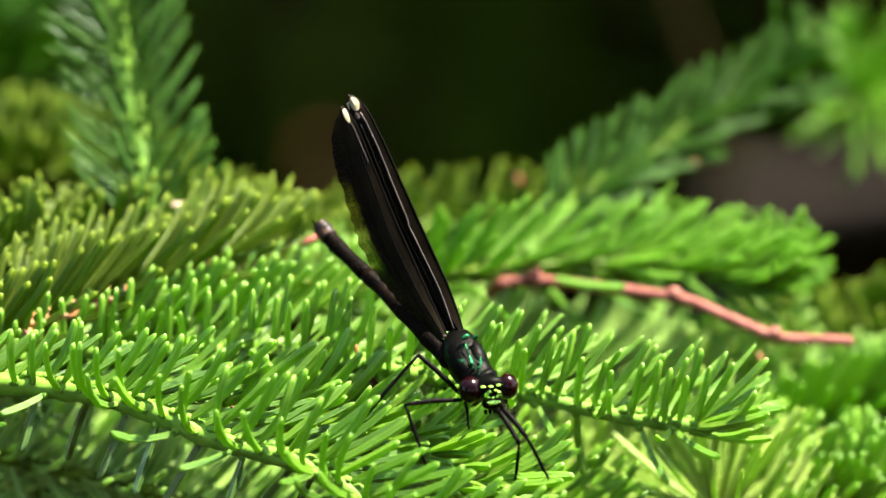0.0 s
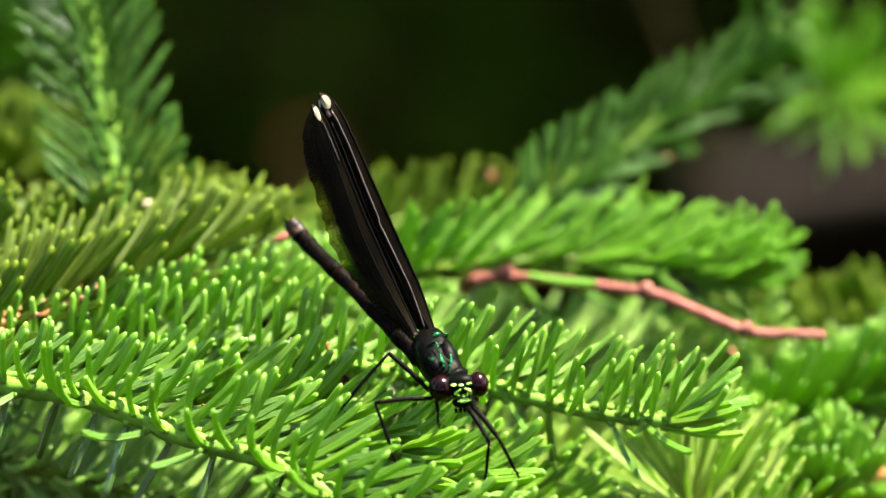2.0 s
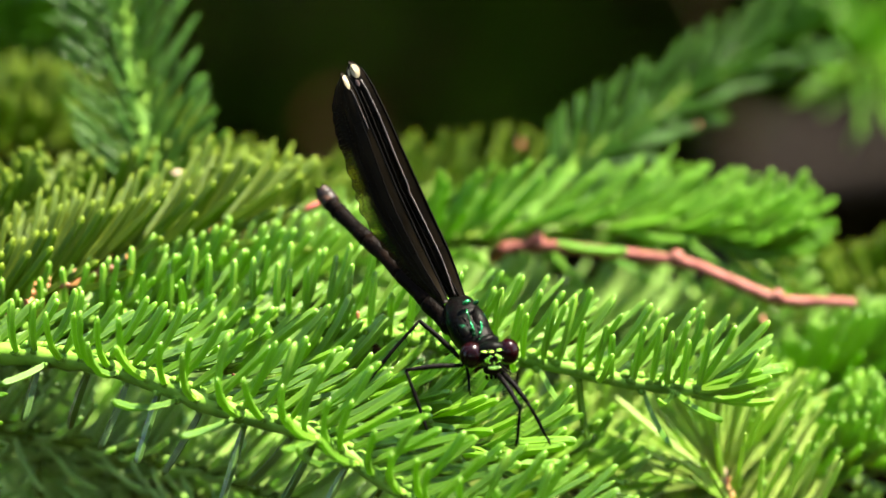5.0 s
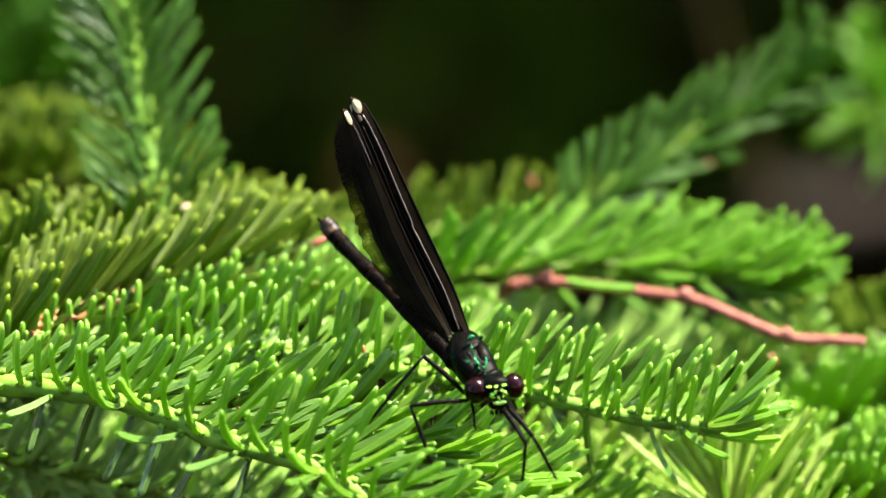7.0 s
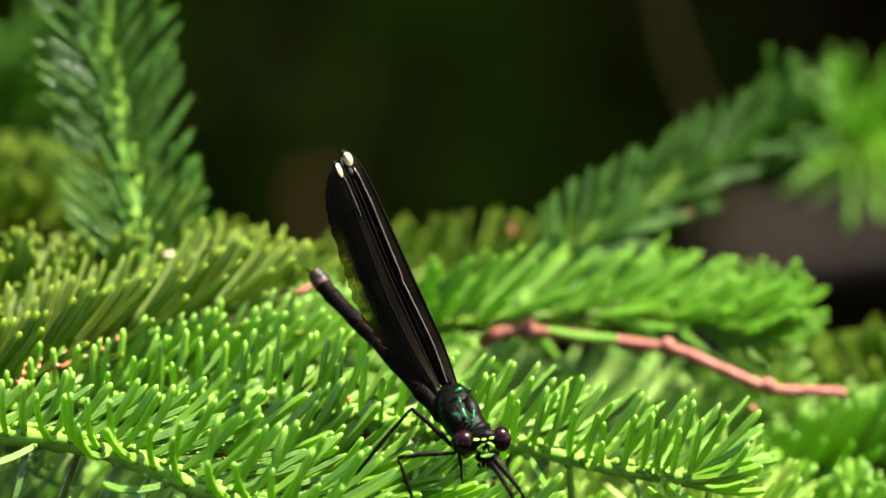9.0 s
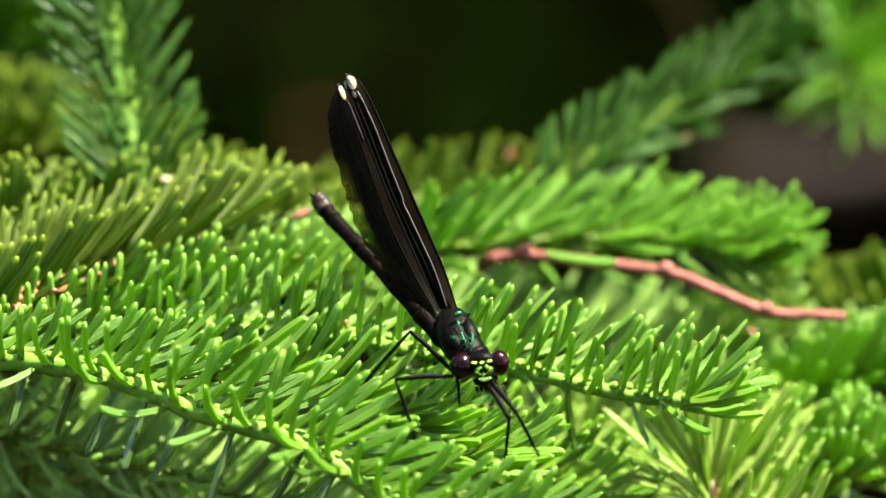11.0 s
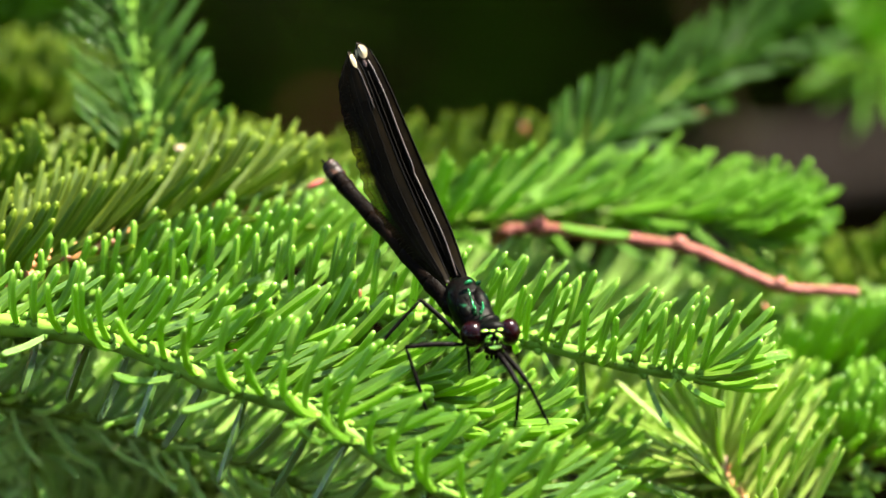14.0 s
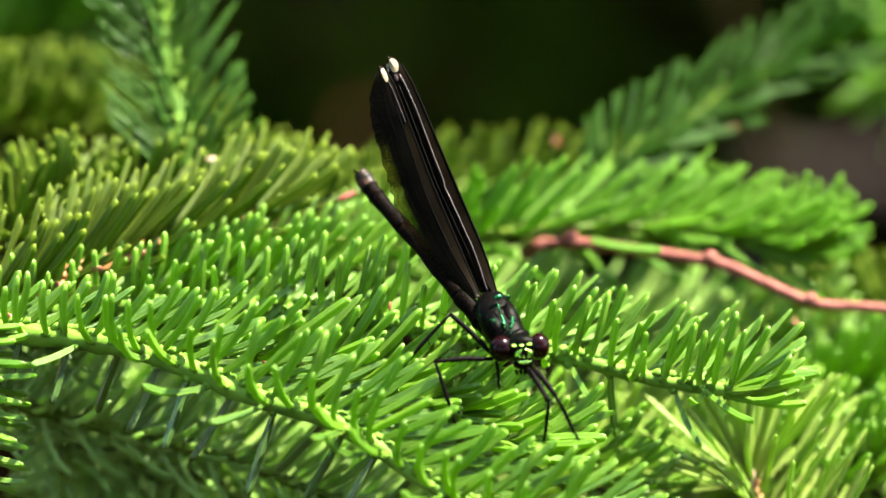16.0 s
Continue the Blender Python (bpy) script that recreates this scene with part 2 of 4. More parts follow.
def tube_data(line, radii, sides=8, flat=1.0, bumps=0.0, rng=None, up=Vector((0, 0, 1))):
    """Vertices, faces and uvs of a closed tube with rounded ends."""
    tans = tangents(line)
    verts, faces, uvs = [], [], []
    for i, (p, t) in enumerate(zip(line, tans)):
        side = t.cross(up)
        if side.length < 0.1:
            side = t.cross(Vector((0, 1, 0)))
        side.normalize()
        over = side.cross(t)
        for k in range(sides):
            a = 2 * math.pi * k / sides
            r = radii[i] * (1 + (rng.uniform(-bumps, bumps) if rng else 0))
            verts.append(p + side * (math.cos(a) * r) + over * (math.sin(a) * r * flat))
            uvs.append((k / sides, i / (len(line) - 1)))
    for i in range(len(line) - 1):
        for k in range(sides):
            a, b = i * sides + k, i * sides + (k + 1) % sides
            faces.append((a, b, b + sides, a + sides))
    n = len(verts)
    verts += [line[0] - tans[0] * radii[0] * 0.4, line[-1] + tans[-1] * radii[-1] * 0.4]
    uvs += [(0, 0), (0, 1)]
    last = (len(line) - 1) * sides
    for k in range(sides):
        faces.append((n, (k + 1) % sides, k))
        faces.append((n + 1, last + k, last + (k + 1) % sides))
    return verts, faces, uvs


def tube(name, line, radii, material, **more):
    v, f, uv = tube_data(line, radii, **more)
    return mesh_of(name, v, f, material, uv)


def joined(name, pieces, material):
    verts, faces, uvs = [], [], []
    for v, f, uv in pieces:
        k = len(verts)
        verts += v
        faces += [tuple(i + k for i in face) for face in f]
        uvs += uv
    return mesh_of(name, verts, faces, material, uvs)


def ball(name, centre, radii, turn, material, rings=12, sides=18):
    """A rounded body with three radii, turned by the matrix turn."""
    verts, faces = [], []
    for i in range(rings + 1):
        a = math.pi * i / rings
        for k in range(sides):
            b = 2 * math.pi * k / sides
            v = Vector((math.sin(a) * math.cos(b) * radii[0], math.sin(a) * math.sin(b) * radii[1], math.cos(a) * radii[2]))
            verts.append(Vector(centre) + turn @ v)
    for i in range(rings):
        for k in range(sides):
            a, b = i * sides + k, i * sides + (k + 1) % sides
            faces.append((a, b, b + sides, a + sides))
    me = mesh_of(name, verts, faces, material)
    bm = bmesh.new()
    bm.from_mesh(me)
    bmesh.ops.remove_doubles(bm, verts=bm.verts, dist=1e-6)
    bmesh.ops.recalc_face_normals(bm, faces=bm.faces)
    bm.to_mesh(me)
    bm.free()
    return me


def basis(x, y, z):
    return Matrix((x, y, z)).transposed()


# Needles
def needle_data(bend, blunt, width=0.050, marks=(0, 0.2, 0.45, 0.72, 0.92, 0.985)):
    """A needle of length 1 along z that bends towards x: a four-edged rod, slim at its foot, with a blunt tip."""
    verts, faces, uvs = [], [], []
    girth = (0.62, 0.92, 1.0, 1.0, 0.95, blunt * 1.15) if len(marks) == 6 else (0.8, 1.0, 0.95, 0.5)
    for t, g in zip(marks, girth):
        angle = bend * t
        x, z = t * math.sin(angle * 0.5), t * math.cos(angle * 0.5)
        for k in range(5):
            a = math.pi * k / 2
            c, y = math.cos(a) * width * g, math.sin(a) * width * g * 0.9
            verts.append(Vector((x + c * math.cos(angle), y, z - c * math.sin(angle))))
            uvs.append((k / 4, t * 0.97))
    rows = len(marks) - 1
    for i in range(rows):
        for k in range(4):
            a = i * 5 + k
            faces.append((a, a + 1, a + 6, a + 5))
    top = len(verts)
    verts.append(Vector((math.sin(bend * 0.5) + 0.012 * math.sin(bend), 0, math.cos(bend * 0.5) + 0.012 * math.cos(bend))))
    uvs.append((0.5, 1))
    for k in range(4):
        faces.append((rows * 5 + k, rows * 5 + k + 1, top))
    return verts, faces, uvs


BENDS = [(0.08, 0.6), (0.25, 0.5), (0.5, 0.6), (0.85, 0.5), (-0.12, 0.6), (1.25, 0.6), (1.6, 0.55)]
NEEDLES = {}


def needle_mesh(material, which):
    key = (material.name, which)
    if key not in NEEDLES:
        bend, blunt = BENDS[which]
        verts, faces, uvs = needle_data(bend, blunt)
        me = mesh_of("needle", verts, faces, material, uvs)
        for edge in me.edges:
            a, b = edge.vertices
            edge.use_edge_sharp = abs(a - b) == 5 and a % 5 in (1, 2, 3)
        NEEDLES[key] = me
    return NEEDLES[key]


def spruce_twig(label, pts, n, length, needle, stem=STEM_GREEN, radius=0.0009, seed=1, start=0.0, lean=(38, 70), under=0.35,
                up=(0, 0, 1), tip=0, bud=True, curl=1.0, sideways=1.0, thin=1.0, rise=0.3, fan=(8, 40), sets=(), young=1.0):
    """A twig along pts, set all round with needles that turn upwards; tip more of them fan out round its end."""
    rng = random.Random(seed)
    base = Vector(pts[0])
    ob = thing("spruce_twig", base, label, "twig", "spruce twigs")
    steps = max(16, 6 * len(pts))
    line = [p - base for p in smooth_line(pts, steps)]
    tans = tangents(line)
    radii = [radius * (1.15 - 0.5 * i / steps) for i in range(steps + 1)]
    v, f, uv = tube_data(line, radii, sides=8, bumps=0.18, rng=rng)
    # raised needle cushions along the stem
    pieces = [(v, f, uv)]
    up = Vector(up)
    spots = []
    total = n + tip
    n = max(n, 0)
    for i in range(total):
        ending = n <= i < n + tip
        s = 1.0 - 0.02 * rng.random() if ending else start + (1 - start) * ((i % max(n, 1)) + rng.uniform(-0.4, 0.4)) / max(n, 1)
        s = min(max(s, 0.0), 0.999)
        k = int(s * steps)
        g = s * steps - k
        p = line[k].lerp(line[k + 1], g)
        t = tans[k].lerp(tans[k + 1], g).normalized()
        u = (up - t * up.dot(t)).normalized()
        w = t.cross(u)
        phi = i * 2.39996 + rng.uniform(-0.25, 0.25)
        c = math.cos(phi)
        if c < -0.45 and rng.random() > under and not ending:
            phi = math.copysign(rng.uniform(0.2, 1.9), math.sin(phi))
            c = math.cos(phi)
        a = radians(rng.uniform(*fan) if ending else (lean[0] + lean[1]) / 2 + (lean[1] - lean[0]) * rng.uniform(-0.25, 0.25))
        out = (u * c + w * (math.sin(phi) * sideways)).normalized()
        d = (t * math.cos(a) + out * math.sin(a)).normalized()
        if ending:
            d = (d + u * 0.18).normalized()
        if not ending and c > -0.5:
            d = (d + u * rise * (1 if c < 0.3 else 0.5)).normalized()
        spots.append((p + out * radii[k] * 0.7, d, t, u, out, c, s))
    # chosen sets: count, azimuths (0 up, 90 to the near side), lean, bends, sweep, length, material
    for count, azimuths, tilt, bends, drift, far, mat in sets:
        slim = thin * (0.74 if azimuths[0] < -60 else 0.98)
        for i in range(count):
            s = min(max(start + (1 - start) * (i + rng.uniform(0.3, 0.7)) / count, 0.0), 0.995)
            k = int(s * steps)
            p = line[k].lerp(line[k + 1], s * steps - k)
            t = tans[k]
            u = (up - t * up.dot(t)).normalized()
            w = t.cross(u)
            way = (i * 0.61803 + rng.uniform(-0.06, 0.06)) % 1.0
            stray = rng.uniform(-9, 9) if rng.random() < 0.08 else rng.uniform(-2.5, 2.5)
            phi = radians(azimuths[0] + (azimuths[1] - azimuths[0]) * way)
            a = radians(tilt[0] + (tilt[1] - tilt[0]) * way + stray)
            out = u * math.cos(phi) + w * math.sin(phi)
            d = (t * math.cos(a) + out * math.sin(a) + Vector(drift)).normalized()
            x = u * 1.2 + t * 0.1 + Vector((rng.uniform(-0.07, 0.07), rng.uniform(-0.07, 0.07), 0))
            x = (x - d * x.dot(d)).normalized()
            size = length * far * rng.uniform(0.92, 1.07) * (young + (1 - young) * min(1.0, s / 0.4))
            m = Matrix.Translation(p + out * radii[k] * 0.7) @ basis(x, d.cross(x), d).to_4x4() @ Matrix.Diagonal((length * slim, length * slim, size, 1))
            part("needle", needle_mesh(mat, rng.choice(bends)), ob, matrix=m)
            v, f, uv = tube_data([p + out * radii[k] * 0.5 - t * 0.0008, p + out * (radii[k] + 0.0001), p + out * radii[k] * 0.85 + d * 0.0005], [radius * 0.3, radius * 0.42, length * 0.042], sides=6)
            pieces.append((v, f, uv))
    for i, (p, d, t, u, out, c, s) in enumerate(spots):
        ending = n <= i < n + tip
        size = length * (rng.uniform(1.0, 1.4) if ending else rng.uniform(0.84, 1.08)) * (1.0 if c > -0.2 else 0.85) * (0.8 + 0.2 * min(1, (1 - s) * 8 + 0.3))
        toward = (u * (1.2 if c > -0.5 else 0.4) + t * 0.3 + Vector((rng.uniform(-0.15, 0.15), rng.uniform(-0.15, 0.15), rng.uniform(-0.15, 0.15))))
        x = toward - d * toward.dot(d)
        x = x.normalized() if x.length > 1e-4 else d.orthogonal().normalized()
        y = d.cross(x)
        low = c < 0.25
        which = rng.choice((2, 3, 3, 5)) if low and rng.random() < curl else rng.choice((0, 1, 1, 2, 4))
        m = Matrix.Translation(p) @ basis(x, y, d).to_4x4() @ Matrix.Diagonal((size * thin, size * thin, size, 1))
        if rng.random() < 0.3:
            v, f, uv = tube_data([p - d * 0.0004, p + d * 0.0005], [radius * 0.5, length * 0.04], sides=5)
            pieces.append((v, f, uv))
        part("needle", needle_mesh(needle, which), ob, matrix=m)
    part("stem", joined("stem", pieces, stem), ob)
    if bud:
        e, t = line[-1], tans[-1]
        part("bud", tube("bud", [e - t * 0.0005, e + t * 0.0004, e + t * 0.0012, e + t * 0.0018], [radius * 0.7, radius, radius * 0.75, radius * 0.2], BUD), ob, "small orange-brown end bud")
    return ob


def scale_bit(at, size, material, label, name="bud_scale"):
    rng = random.Random(int(at[0] * 1e6) % 9999)
    turn = Euler((rng.uniform(0, 6), rng.uniform(0, 6), rng.uniform(0, 6))).to_matrix()
    ob = new(name, ball(name, (0, 0, 0), (size * 0.8, size * 0.5, size * 0.22), turn, material, 8, 10))
    ob.location = at
    return tagged(ob, label, "bud scale", "shed bud scales")


# ---- ground and distance ----
def build_ground():
    rng = random.Random(5)
    n = 60
    verts, faces = [], []
    for i in range(n + 1):
        for k in range(n + 1):
            a, b = i / n * 2 - 1, k / n * 2 - 1
            x, y = 400 * a * abs(a) ** 2, 400 * b * abs(b) ** 2
            z = 0.12 * noise.noise((x * 0.7, y * 0.7, 0)) + 0.04 * noise.noise((x * 3, y * 3, 4)) - 0.05
            verts.append((x, y, z))
    for i in range(n):
        for k in range(n):
            a = i * (n + 1) + k
            faces.append((a, a + n + 1, a + n + 2, a + 1))
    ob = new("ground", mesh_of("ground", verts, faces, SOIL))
    tagged(ob, "woodland soil with leaf litter, darkened in colour for shade", "ground", kind="structure")


def leaf_data(at, size, rng, lift=0.4):
    """A small pointed leaf, folded a little along its midrib."""
    turn = Euler((rng.uniform(-lift, lift), rng.uniform(-lift, lift), rng.uniform(0, 6.28))).to_matrix()
    shape = [(0, 0, 0), (0.35, 0.28, 0.06), (0.7, 0.22, 0.08), (1, 0, 0.02), (0.7, -0.22, 0.08), (0.35, -0.28, 0.06), (0.5, 0, 0)]
    v = [Vector(at) + turn @ (Vector(p) * size) for p in shape]
    f = [(0, 6, 1), (1, 6, 2), (2, 6, 3), (3, 6, 4), (4, 6, 5), (5, 6, 0)]
    return v, f, [(0, 0)] * 7


def build_litter():
    rng = random.Random(8)
    out = []
    for i in range(1600):
        x, y = rng.uniform(-1.6, 1.6), rng.uniform(1.2, 6.5)
        out.append(leaf_data((x, y, 0.12 * noise.noise((x * 0.7, y * 0.7, 0)) - 0.02 + rng.uniform(0, 0.04)), rng.uniform(0.04, 0.1), rng))
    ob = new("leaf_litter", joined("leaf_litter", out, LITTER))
    tagged(ob, "brown fallen leaves on woodland soil, shade put into their colour", "leaf litter", kind="stuff")
    out = []
    for cx, cy, count in [(0.15, 4.25, 130), (0.06, 4.1, 60), (-0.14, 3.5, 30)]:
        for i in range(count):
            x, y = cx + rng.gauss(0, 0.11), cy + rng.gauss(0, 0.2)
            out.append(leaf_data((x, y, rng.uniform(0.0, 0.12)), rng.uniform(0.05, 0.1), rng, 0.6))
    ob = new("fallen_leaves", joined("fallen_leaves", out, DRY))
    tagged(ob, "heaps of reddish-brown dry leaves on the woodland floor", "fallen leaves", kind="stuff")
    out = []
    for cx, cy, count, high in [(-0.03, 3.47, 90, 0.25), (0.06, 3.46, 90, 0.25), (-0.51, 3.76, 120, 0.5), (-0.24, 3.69, 60, 0.2), (0.14, 3.76, 50, 0.2)]:
        for i in range(count):
            x, y = cx + rng.gauss(0, 0.12), cy + rng.gauss(0, 0.25)
            out.append(leaf_data((x, y, rng.uniform(-0.02, high)), rng.uniform(0.05, 0.11), rng, 0.7))
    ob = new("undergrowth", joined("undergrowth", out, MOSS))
    tagged(ob, "low green herb leaves on the woodland floor, darkened in colour for shade", "undergrowth", kind="stuff")


def conifer(at, height, spread, seed):
    """A forest conifer: a tapered trunk, whorls of drooping limbs and a crown of many small sprays."""
    rng = random.Random(seed)
    ob = thing("conifer_tree", at, "tall dark conifer with drooping limbs, added to shade the background", "tree", "forest conifers")
    top = Vector((rng.uniform(-0.2, 0.2), rng.uniform(-0.2, 0.2), height))
    line = smooth_line([(0, 0, -0.15), (top * 0.5)[:], top[:]], 12)
    part("trunk", tube("trunk", line, [0.11 * height / 6 * (1.05 - i / 12.5) for i in range(13)], BARK_GREY, sides=10, bumps=0.08, rng=rng), ob)
    limbs, sprays = [], []
    for i in range(90):
        h = height * (0.2 + 0.78 * i / 90)
        reach = spread * (1.08 - h / height) * rng.uniform(0.75, 1.15)
        a = i * 2.4 + rng.uniform(-0.3, 0.3)
        root = top * (h / height)
        end = root + Vector((math.cos(a) * reach, math.sin(a) * reach, -0.22 * reach))
        limb = smooth_line([root[:], ((root + end) / 2 + Vector((0, 0, 0.08 * reach)))[:], end[:]], 5)
        limbs.append(tube_data(limb, [0.02, 0.017, 0.014, 0.011, 0.008, 0.005], sides=5))
        for k in range(34):
            g = rng.uniform(0.15, 1)
            p = root.lerp(end, g) + Vector((0, 0, 0.08 * reach * math.sin(math.pi * g)))
            q = Vector((rng.gauss(0, 0.16), rng.gauss(0, 0.16), rng.uniform(-0.16, 0.03))) * (0.5 + reach * 0.4)
            sprays.append(leaf_data(p + q, rng.uniform(0.14, 0.3), rng, 0.9))
    part("limb", joined("limb", limbs, BARK_GREY), ob)
    part("crown", joined("crown", sprays, CROWN), ob, "green needle sprays, darkened in colour for shade", kind="stuff")
    return ob


build_ground()
build_litter()
# Conifers added to shade the floor behind; those at negative y block skylight.
for k, (x, y, h, s) in enumerate([(2.4, 4.2, 7, 1.9), (0.6, 5.2, 7.5, 1.9), (4.2, 5.5, 8, 2.1), (2.4, 7.2, 8.5, 2.2), (-1.6, 5.6, 7, 1.9),
                                  (0.2, 8.5, 9, 2.3), (4.6, 8.5, 9, 2.3), (-3.6, 7.2, 8, 2.1), (6.4, 6.6, 8, 2.1), (-2.2, 9.8, 9, 2.3), (1.15, 3.3, 7, 1.7), (-0.95, 3.2, 7, 1.7), (2.5, 3.1, 7.5, 1.5), (-2.3, 3.6, 7, 1.8), (0.75, 4.6, 8, 2.0), (3.4, 3.4, 7, 1.7), (0.9, 3.0, 7, 1.45), (-0.75, 2.1, 7, 1.4), (-2.6, -3.0, 7, 1.9), (0.4, -4.2, 8, 2.1), (3.2, -3.4, 7, 1.9), (-3.8, 0.6, 7, 1.8), (-5, -5, 9, 2.3), (4.5, -6.5, 9, 2.3)]):
    conifer((x, y, 0), h, s, 40 + k)


def pole(name, pts, r0, r1, material, label, category, seed, flat=1.0):
    rng = random.Random(seed)
    base = Vector(pts[0])
    line = [p - base for p in smooth_line(pts, 24)]
    ob = new(name, tube(name, line, [r0 + (r1 - r0) * i / 24 for i in range(25)], material, sides=14, bumps=0.06, rng=rng))
    ob.location = base
    return tagged(ob, label, category)


pole("fallen_pole", [(-0.06, 1.24, -0.05), (0.03, 1.20, 0.35), (0.112, 1.166, 0.620), (0.140, 1.16113, 0.645), (0.36, 1.183, 0.656), (0.79363, 1.22040, 0.66655)], 0.0075, 0.0095, WEATHERED_DIM, "weathered grey dead pole lying aslant, shade put into its colour", "dead branch", 2)
foot = Vector((0.0685, 0.38495, 0.82560))
pole("dead_stem", [(foot.x + 0.03, foot.y + 0.02, -0.05), (foot.x + 0.012, foot.y + 0.01, 0.4), foot, (0.0575, 0.385, 0.90926), (0.05365, 0.387, 0.92264), (0.04921, 0.389, 0.93595), (0.04604, 0.391, 0.94796)], 0.0006, 0.0005, DEAD, "thin brown dead plant stem standing in shade", "dead stem", 4)
def dry_leaf(at, size, seed):
    rng = random.Random(seed)
    v, f, uv = leaf_data((0, 0, 0), size, rng, 1.2)
    low = [p + Vector((0, 0.0004, -0.0004)) for p in v]
    me = mesh_of("dry_leaf", v + low, f + [tuple(i + len(v) for i in reversed(q)) for q in f], DRY)
    ob = new("dry_leaf", me)
    ob.location = at
    return tagged(ob, "reddish-brown dry leaf on a dead plant stem, darkened in colour for shade", "leaf")


dry_leaf((-0.04198, 1.10541, 0.68061), 0.016, 3)
pole("dead_stem", [(-0.05, 1.13, -0.05), (-0.047, 1.118, 0.4), (-0.042, 1.114, 0.675)], 0.0024, 0.0018, DEAD, "broken brown dead stem bearing a dry leaf", "dead stem", 6)


# ---- the spruce ----
spruce_twig("front spruce twig with fresh curved bright green needles, under the damselfly", [(-0.06233, -0.00762, 0.98627), (-0.05392, -0.00888, 0.98562), (-0.04408, -0.01114, 0.98514), (-0.03635, -0.01361, 0.98399), (-0.02798, -0.01661, 0.98125), (-0.01902, -0.01923, 0.97963), (-0.01353, -0.02092, 0.97770), (-0.00665, -0.02427, 0.97384), (0.00149, -0.02734, 0.97088), (0.01157, -0.02914, 0.96856)], 0, 0.0108, FRESH, stem=STEM_LIME, seed=11, young=0.55, tip=14, radius=0.0013, thin=1.05, sets=(
    (104, (-105, -35), (30, 41), (0, 1, 1, 2), (0.0, 0.0, 0.02), 1.25, SHADED_GREEN),
    (44, (-45, 20), (44, 60), (0, 1, 2), (0.05, 0.0, 0.05), 1.1, FRESH),
    (34, (40, 80), (78, 98), (2, 3, 5), (-0.2, 0.0, 0.15), 1.0, FRESH),
    (9, (80, 125), (80, 115), (2, 3, 5, 1), (-0.4, -0.1, 0.05), 0.95, SHADED_GREEN),
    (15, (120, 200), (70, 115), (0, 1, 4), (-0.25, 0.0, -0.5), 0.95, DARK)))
spruce_twig("spruce twig with dense bright green needles and pale end bud", [(-0.06204, 0.00117, 0.98418), (-0.04890, 0.00350, 0.98488), (-0.03622, 0.00368, 0.98543), (-0.02278, 0.00254, 0.98517), (-0.01076, 0.00028, 0.98469), (0.00117, -0.00125, 0.98322), (0.01097, -0.00278, 0.98173), (0.02212, -0.00453, 0.97960), (0.03216, -0.00588, 0.97866)], 0, 0.0100, FRESH, stem=STEM_LIME, seed=12, young=0.6, tip=15, fan=(5, 36), radius=0.0013, thin=1.0, sets=(
    (100, (-105, -30), (40, 51), (1, 1, 2), (0.0, 0.0, 0.0), 1.2, FRESH),
    (46, (-40, 40), (49, 63), (1, 2), (0.0, 0.05, 0.12), 1.05, FRESH),
    (40, (35, 75), (76, 92), (1, 2, 3), (0.0, 0.05, 0.5), 0.92, FRESH),
    (9, (85, 115), (70, 100), (5, 3), (0.0, 0.0, 0.1), 0.8, FRESH),
    (14, (110, 200), (40, 90), (2, 1, 0), (0.0, 0.0, -0.2), 0.85, FRESH)))
spruce_twig("yellow-green spruce twig with orange-brown stem and upright needles", [(-0.06272, 0.00067, 0.98263), (-0.05655, 0.00251, 0.98508), (-0.04987, 0.00665, 0.98812), (-0.04511, 0.00908, 0.98911), (-0.03613, 0.01284, 0.99096), (-0.03057, 0.01528, 0.99200), (-0.02499, 0.01838, 0.99186)], 0, 0.0115, YELLOW, stem=STEM_BROWN, seed=13, tip=8, thin=1.05, radius=0.0014, sets=(
    (62, (-95, -30), (30, 44), (0, 1, 1), (0.0, 0.0, 0.25), 1.2, YELLOW),
    (50, (-30, 45), (28, 44), (0, 1, 1), (0.1, 0.0, 0.1), 1.1, YELLOW),
    (9, (50, 100), (30, 55), (1, 2, 0), (0.15, 0.0, 0.0), 0.9, YELLOW)))
spruce_twig("soft yellow-green spruce twig rising behind the front twigs", [(-0.06651, 0.02637, 0.98407), (-0.05552, 0.02699, 0.98600), (-0.04528, 0.02773, 0.98826), (-0.03528, 0.03212, 0.98882), (-0.02732, 0.03551, 0.98632), (-0.01854, 0.04039, 0.98191)], 0, 0.0112, YELLOW, seed=14, tip=10, thin=1.1, sets=(
    (66, (-95, -20), (50, 70), (1, 2, 0), (0.0, 0.0, 0.5), 1.05, YELLOW),
    (56, (-20, 60), (50, 70), (0, 1, 1), (0.1, 0.0, 0.3), 1.05, YELLOW),
    (30, (60, 130), (50, 85), (2, 3, 1), (0.1, 0.0, 0.2), 0.9, YELLOW)))
spruce_twig("old green spruce twig with pale curled needles", [(-0.06855, 0.00882, 0.98832), (-0.06456, 0.01118, 0.98911), (-0.05982, 0.01377, 0.99061), (-0.05600, 0.01849, 0.99217), (-0.05355, 0.02298, 0.99307)], 120, 0.0092, YELLOW, seed=15, lean=(50, 85), under=0.4, tip=14)
